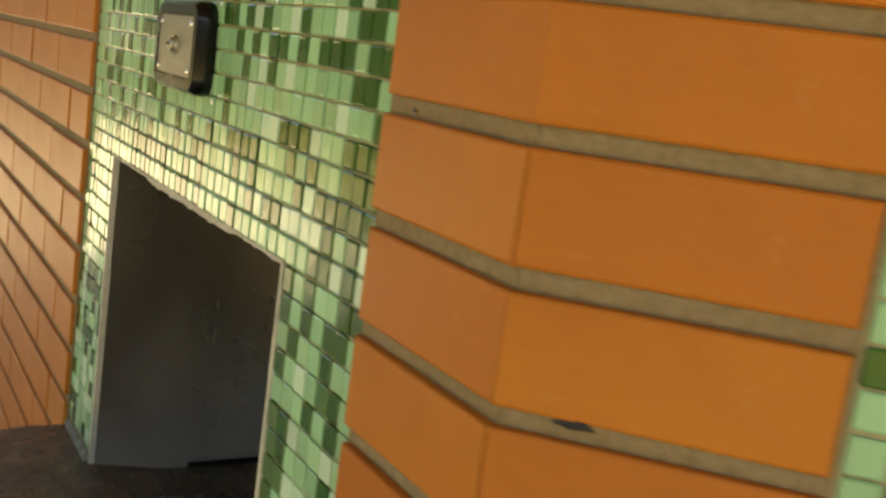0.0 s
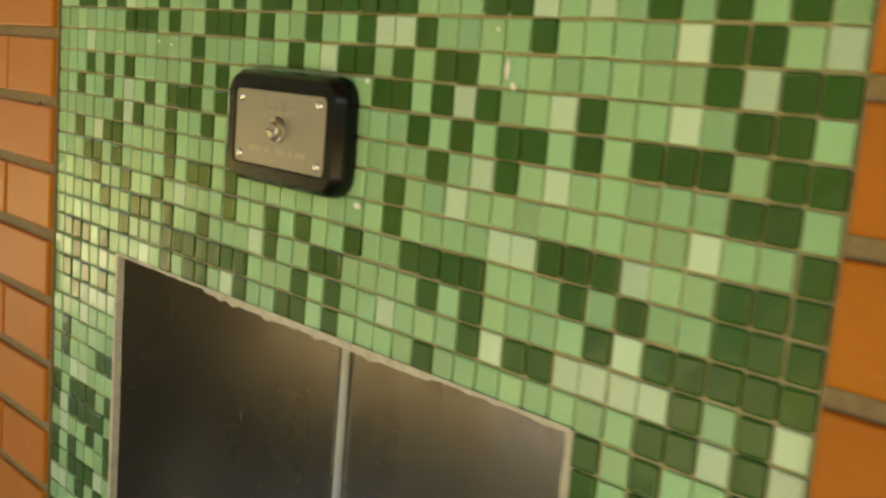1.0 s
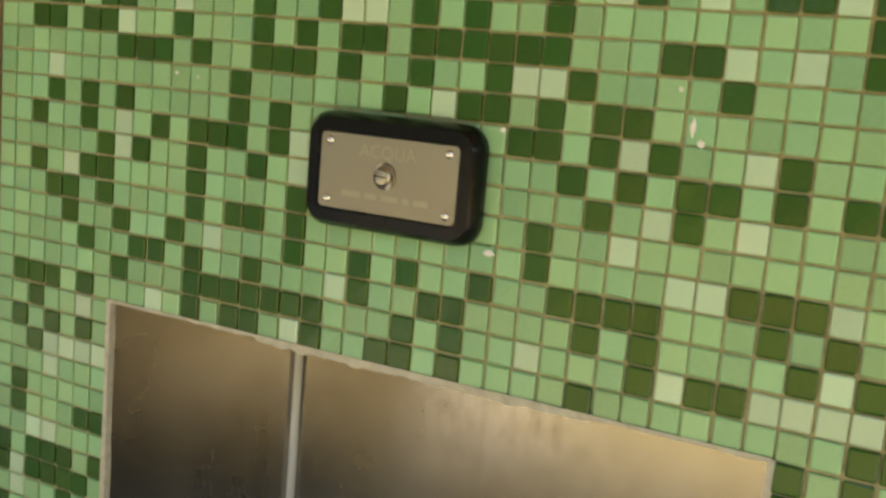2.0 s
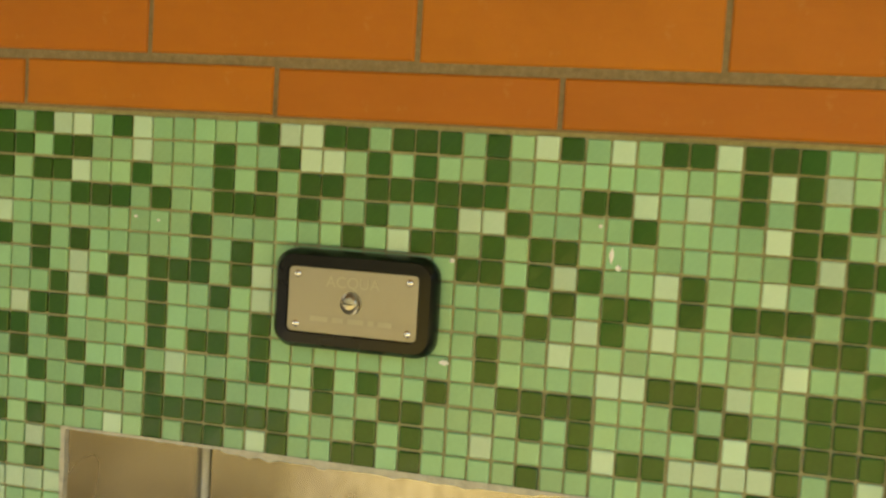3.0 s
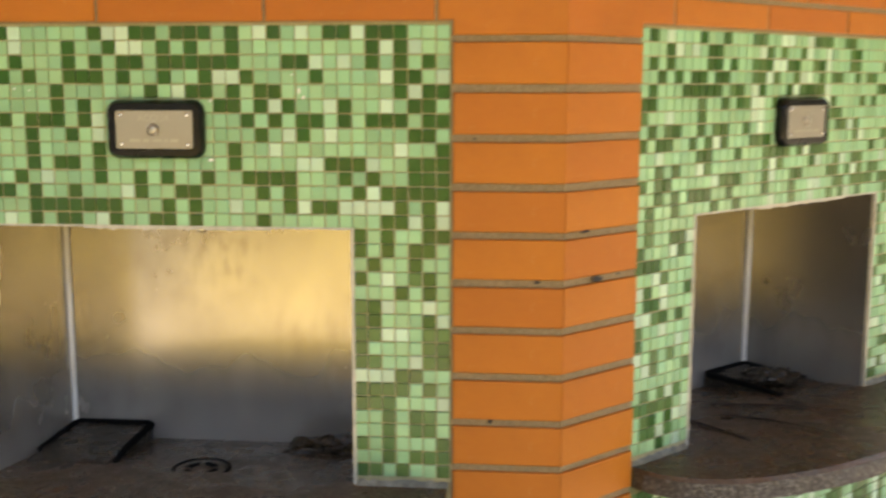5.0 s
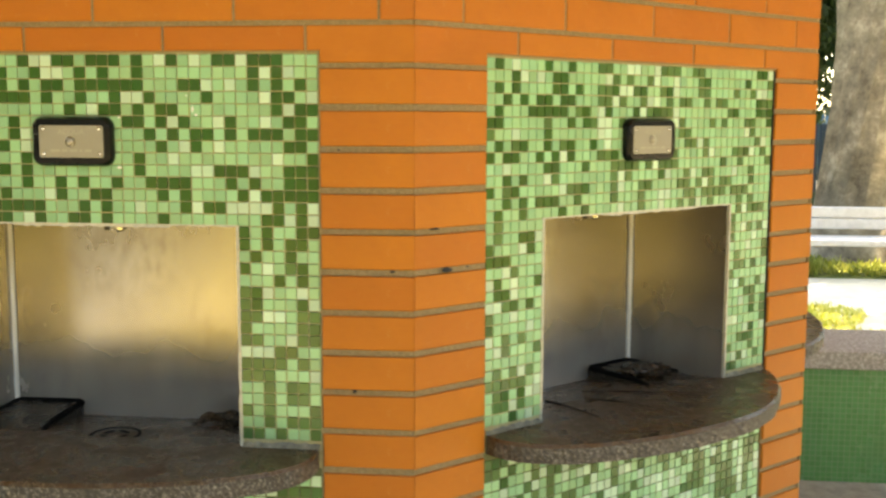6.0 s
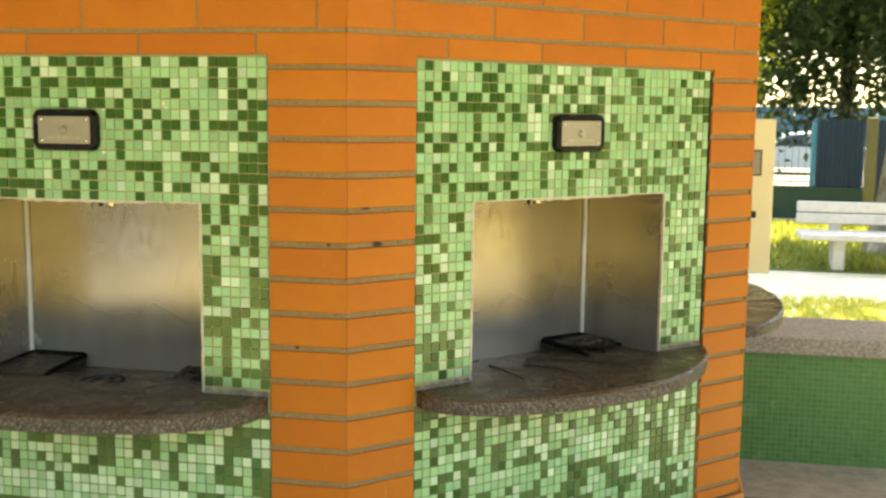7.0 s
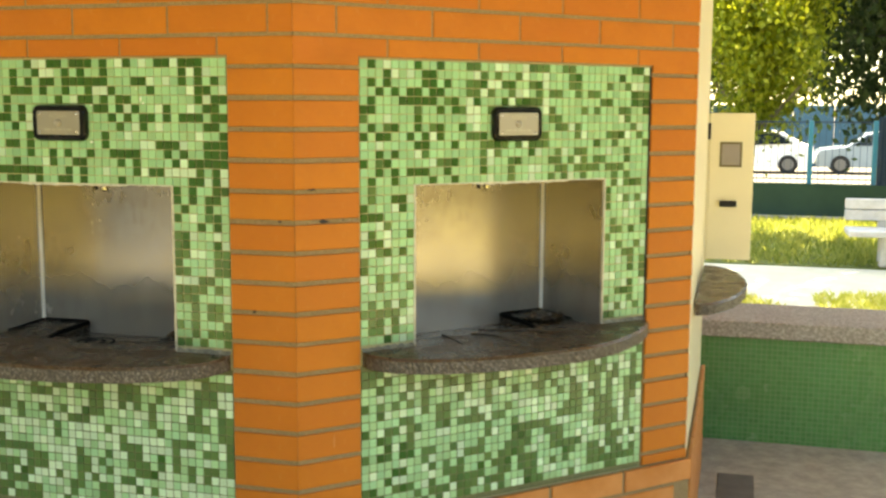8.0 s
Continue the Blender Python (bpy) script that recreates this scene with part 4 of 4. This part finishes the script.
def tone(k, r, c, rng, apron):
    """0 deep green, 1 mid green, 2 pale, 3 lighter olive green; c counts from the right edge."""
    left = COLS + 1 - c
    t = rng.random()
    if (r, left) in apron:
        if apron[r, left]:
            return 0 if t < (0.45 if left < 8 and k else 0.06) else 3
        return 2 if t < (0.22 if k else 0.50) else 1
    if k == 1:
        if left in SW_DARK[min(r, 32)]:
            # Right and lower dark tiles mostly turn olive: gloss veil put into their colour.
            return 0 if t < (0.85 if left < 14 and r < 22 else 0.2) else 3
        return 2 if left in SW_PALE[min(r, 32)] or (t < 0.10 and left > 13) else 1
    if r in DARK:
        return 0 if c in DARK[r] else 2 if c in PALE[r] else 1
    if left > 35:
        if left - 35 in W_SIDE_DARK[min(r - 14, 18)]:
            return 3 if r > 20 or t < 0.15 else 0
        return 2 if left - 35 in W_SIDE_PALE[min(r - 14, 18)] else 1
    if left in W_LEFT_DARK[min(r - 14, 18)]:
        return 0
    return 2 if left in W_LEFT_PALE[min(r - 14, 18)] else 1


TW, TH = P - 0.0019, Q - 0.0019
ALIKE = []
for mat in range(4):
    for v in range(4):
        rng = random.Random(70 + mat * 10 + v)
        bm = bmesh.new()
        tile_mesh(bm, 0, 0, TW, TH, 0, rng)
        bmesh.ops.recalc_face_normals(bm, faces=bm.faces)
        ALIKE.append(mesh_of("tile", bm, TILES[mat]))

for k in range(2):
    rng = random.Random(20 + k)
    panel = new("mosaic_panel", None)
    panel.parent = WALLS[k]
    panel.empty_display_size = 0.05
    tagged(panel, "green glass mosaic in three tones")
    bm = bmesh.new()
    rows = int((ZTOP - ZBASE) / Q)
    apron_map = apron_dark(k, rows, rng)
    # Below the shelf the grout is coloured darker than the tan above.
    part("apron_grout", boxes((0.0016, 0.0030, 0.0005, WIDE - 0.0005, ZBASE, ZSHELF - SLAB)), DARK_GROUT, WALLS[k], "grout under the shelf, darker and greener than above")
    for r in range(rows):
        z = ZTOP - 0.0012 - (r + 0.5) * Q
        if z - TH / 2 < ZSHELF - 0.004 and z + TH / 2 > ZSHELF - SLAB + 0.004:
            continue
        apron = z < ZSHELF
        for c in range(1, COLS + 1):
            y = (c - 0.5) * P
            if not apron and z < ZNICHE and NY0 < y < NY1:
                continue
            w = TW * rng.uniform(0.975, 1.01)
            mat = tone(k, r, c, rng, apron_map)
            jy, jz = rng.uniform(-0.0004, 0.0004), rng.uniform(-0.0004, 0.0004)
            if r < 7 and k < 2:
                ob = new("tile", ALIKE[mat * 4 + rng.randrange(4)])
                ob.parent = panel
                ob.matrix_basis = Matrix.Translation((rng.uniform(-0.0002, 0.0002), y + jy, z + jz)) @ Euler((radians(rng.uniform(-0.9, 0.9)), radians(rng.uniform(-0.5, 0.5)), radians(rng.uniform(-0.5, 0.5)))).to_matrix().to_4x4()
            else:
                tile_mesh(bm, y + jy, z + jz, w, TH * rng.uniform(0.975, 1.01), mat, rng)
    bmesh.ops.recalc_face_normals(bm, faces=bm.faces)
    rest = part("tile_field", bm, TILES_FIELD, panel)
    tagged(rest, "green glass mosaic tiles", kind="stuff")


# ---- bricks ----
BRICK_MESHES = {}


def brick_block(parent, y0, y1, z0, z1, rng, cut0=0.0, cut1=0.0, mat=BRICK, x=BRICK_FACE, back=0.0):
    """A brick from y0 to y1; cut0, cut1 splay its ends at a corner of the octagon."""
    key = (round(y1 - y0, 3), round(z1 - z0, 3), round(cut0, 2), round(cut1, 2), mat.name, round(x, 3))
    if key not in BRICK_MESHES:
        bm = bmesh.new()
        w, h, e = y1 - y0, z1 - z0, 0.0022
        rings = []
        for xx, s in ((back, 0.0), (x + e, 0.0), (x + e * 0.3, e * 0.35), (x, e)):
            rings.append([bm.verts.new((xx, yy, zz)) for yy, zz in ((s * (0.08 if cut0 else 1) + cut0 * (xx - back), s), (w - s * (0.08 if cut1 else 1) - cut1 * (xx - back), s), (w - s * (0.08 if cut1 else 1) - cut1 * (xx - back), h - s), (s * (0.08 if cut0 else 1) + cut0 * (xx - back), h - s))])
        for a, b in zip(rings, rings[1:]):
            for i in range(4):
                bm.faces.new((a[i], a[(i + 1) % 4], b[(i + 1) % 4], b[i]))
        bm.faces.new(rings[-1])
        bmesh.ops.recalc_face_normals(bm, faces=bm.faces)
        BRICK_MESHES[key] = mesh_of("brick", bm, mat)
    ob = new("brick", BRICK_MESHES[key])
    ob.parent = parent
    ob.matrix_basis = Matrix.Translation((rng.uniform(-0.0012, 0.0008), y0, z0 + rng.uniform(-0.0006, 0.0006)))
    return ob


SPLAY = math.tan(radians(22.5))
BED = 0.0115
PERP = 0.0045


# first upright joint of the lowest and the second course over the mosaic, and the last one, in tiles from the panel's edges
FIRST_JOINT = ((0.95, 6.95, 0.0), (2.3, 8.6, 3.4))


def corner_brick(wall, side, end, z0, z1, rng):
    """A brick of the pillar's top course that laps over the mosaic's upper corner."""
    lap, zm = (-0.0045, ZTOP + 0.004) if side == 0 else (WIDE + 0.0045, ZTOP + 0.004)
    edge, cut = (-PILLAR + 0.0001, 1) if side == 0 else (WIDE + PILLAR - 0.0001, -1)
    outline = [(edge, z0), (lap, z0), (lap, zm), (end, zm), (end, z1), (edge, z1)]
    # which way each corner draws in along y and z
    inward = [(0.08, 1), (-1, 1), (-1, 1), (-1, 1), (-1, -1), (0.08, -1)]
    bm = bmesh.new()
    rings = []
    e = 0.0022
    for xx, d in ((0.0, 0.0), (BRICK_FACE + e, 0.0), (BRICK_FACE + e * 0.3, e * 0.35), (BRICK_FACE, e)):
        rings.append([bm.verts.new((xx, y + cut * iy * d + (cut * SPLAY * xx if y == edge else 0.0), z + iz * d)) for (y, z), (iy, iz) in zip(outline, inward)])
    for a, b in zip(rings, rings[1:]):
        for i in range(6):
            bm.faces.new((a[i], a[(i + 1) % 6], b[(i + 1) % 6], b[i]))
    bm.faces.new(rings[-1])
    bmesh.ops.recalc_face_normals(bm, faces=bm.faces)
    ob = new("brick", mesh_of("brick", bm, BRICK))
    ob.parent = wall
    ob.matrix_basis = Matrix.Translation((rng.uniform(-0.0008, 0.0006), 0, 0))


def long_course(wall, y, shift, z0, z1, rng):
    """A course of the long west face, past the mosaic."""
    edge = y + (0.118 if shift else 0.236)
    while y < Y_END - 0.02:
        brick_block(wall, y, min(edge, Y_END - 0.001), z0, z1, rng)
        y, edge = edge + PERP, edge + 12.1 * P


for k in range(3):
    rng = random.Random(40 + k)
    wall = WALLS[k]
    j = 0
    z_hi = JOINT0 + COURSE
    if k < 2:
        # pillars beside the mosaic, one block each side
        zj = JOINT0
        while zj > ZBASE - COURSE:
            z1, z0 = zj - BED / 2, zj - COURSE + BED / 2
            z0 = max(z0, ZBASE + 0.002)
            if z1 - z0 > 0.012:
                brick_block(wall, -PILLAR + 0.0001, -0.0045, z0, z1, rng, cut0=SPLAY)
                if k:
                    brick_block(wall, WIDE + 0.0045, WIDE + PILLAR - 0.0001, z0, z1, rng, cut1=SPLAY)
                else:
                    long_course(wall, WIDE + 0.0045, j % 2, z0, z1, rng)
            j += 1
            zj -= COURSE
        # courses above, running bond
        course = 0
        zj = JOINT0
        while zj < ZWALL - 0.03:
            z0, z1 = zj + BED * 0.38, min(zj + COURSE - BED * 0.38, ZWALL - 0.002)
            first = FIRST_JOINT[k][course % 2] * P
            if course == 0:
                corner_brick(wall, 0, first - PERP / 2, z0, z1, rng)
                if k:
                    corner_brick(wall, 1, WIDE - FIRST_JOINT[k][2] * P + PERP / 2, z0, z1, rng)
                else:
                    long_course(wall, WIDE + 0.0045, 1, z0, ZTOP, rng)
                z0 = ZTOP + 0.004
            y = first - 12.1 * P * (0 if course == 0 else 3)
            stop = WIDE - FIRST_JOINT[k][2] * P - 0.01 if k and course == 0 else ENDS[k]
            while y < stop:
                a, b = max(y + PERP / 2, -PILLAR + 0.0001), min(y + 12.1 * P - PERP / 2, ENDS[k] - 0.0001)
                if b - a > 0.012:
                    brick_block(wall, a, b, z0, z1, rng, cut0=SPLAY if a < -PILLAR + 0.002 else 0.0, cut1=SPLAY if k and b > ENDS[k] - 0.002 else 0.0)
                y += 12.1 * P
            zj += COURSE
            course += 1
    # plinth, headers on edge over stretchers
    zt = ZBASE
    for c in range(6):
        z1, z0 = zt, zt - COURSE + BED
        y = -PILLAR - 0.008 + (0.06 if c % 2 else 0.0)
        while y < ENDS[k]:
            b = min(y + 12.1 * P - BED, ENDS[k] + 0.006)
            if b - y > 0.02:
                brick_block(plinth_core, y, b, max(z0, 0.01), z1, rng, mat=PLINTH, x=-0.024, back=-0.014).matrix_basis = face(k) @ Matrix.Translation((0, y, max(z0, 0.01)))
            y += 12.1 * P
        zt -= COURSE


# The shadow line between mosaic and brick, put in as a solid black strip.
for k in range(1, 2):
    part("joint", boxes((-0.0020, 0.002, -0.0043, -0.0004, ZSHELF, ZTOP - 0.002)), BLACK, WALLS[k], "black strip for the shadow line beside the mosaic")

# ---- wear and painted holes on the brickwork and the mosaic ----
def mark(name, k, y, z, w, h, x, material, seed, label):
    """A small ragged chip, scratch or painted dark of a hole, a hair proud of the wall."""
    rng = random.Random(seed)
    bm = bmesh.new()
    n = 14
    ring = [bm.verts.new((x + 0.0008, y + w / 2 * math.cos(2 * math.pi * i / n) * rng.uniform(0.6, 1.15), z + h / 2 * math.sin(2 * math.pi * i / n) * rng.uniform(0.6, 1.15))) for i in range(n)]
    top = bm.verts.new((x, y + rng.uniform(-0.2, 0.2) * w, z))
    for i in range(n):
        bm.faces.new((ring[i], ring[(i + 1) % n], top))
    bmesh.ops.recalc_face_normals(bm, faces=bm.faces)
    ob = part(name, bm, material, WALLS[k], label)
    return ob


# Holes in the mortar: their inner shade laid on as raised black patches.
for k, y, z, w, h, x in ((0, -0.127, 1.150, 0.012, 0.009, -0.0022), (1, 0.957, 1.149, 0.026, 0.010, -0.0085), (1, 0.985, 1.222, 0.026, 0.005, -0.0085), (0, -0.060, 0.938, 0.010, 0.011, -0.0022),
                         (0, -0.035, 1.357, 0.006, 0.005, -0.0022), (0, 0.905, 1.352, 0.016, 0.010, -0.0022), (0, 0.880, 1.282, 0.010, 0.007, -0.0022), (1, 0.905, 1.150, 0.008, 0.006, -0.0022), (0, -0.10, 1.015, 0.009, 0.006, -0.0022)):
    mark("painted_hole", k, y, z, w, h, x, BLACK, int(z * 1000), "black patch painted for the dark of a mortar hole")
for k, y, z, w, h in ((0, 10.7 * P, ZTOP - 4.5 * Q, 0.0035, 0.014), (0, 10.4 * P, ZTOP - 4.95 * Q, 0.005, 0.006), (0, 11.2 * P, ZTOP - 3.4 * Q, 0.0035, 0.0035), (0, 30.5 * P, ZTOP - 4.5 * Q, 0.004, 0.003),
                      (0, 31.6 * P, ZTOP - 4.4 * Q, 0.004, 0.003), (0, 17.1 * P, ZTOP - 5.2 * Q, 0.005, 0.004), (0, 17.2 * P, ZTOP - 9.3 * Q, 0.008, 0.005), (0, 1.0 * P, ZTOP + 0.006, 0.012, 0.008)):
    mark("chip", k, y, z, w * 1.05, h * 1.0, -0.0026, SEAM, int(y * 9999), "pale chip in the tiles")
mark("scratch", 1, WIDE + 0.075, 0.625, 0.007, 0.034, -0.0086, PLINTH, 31, "pale scratch in the brick")
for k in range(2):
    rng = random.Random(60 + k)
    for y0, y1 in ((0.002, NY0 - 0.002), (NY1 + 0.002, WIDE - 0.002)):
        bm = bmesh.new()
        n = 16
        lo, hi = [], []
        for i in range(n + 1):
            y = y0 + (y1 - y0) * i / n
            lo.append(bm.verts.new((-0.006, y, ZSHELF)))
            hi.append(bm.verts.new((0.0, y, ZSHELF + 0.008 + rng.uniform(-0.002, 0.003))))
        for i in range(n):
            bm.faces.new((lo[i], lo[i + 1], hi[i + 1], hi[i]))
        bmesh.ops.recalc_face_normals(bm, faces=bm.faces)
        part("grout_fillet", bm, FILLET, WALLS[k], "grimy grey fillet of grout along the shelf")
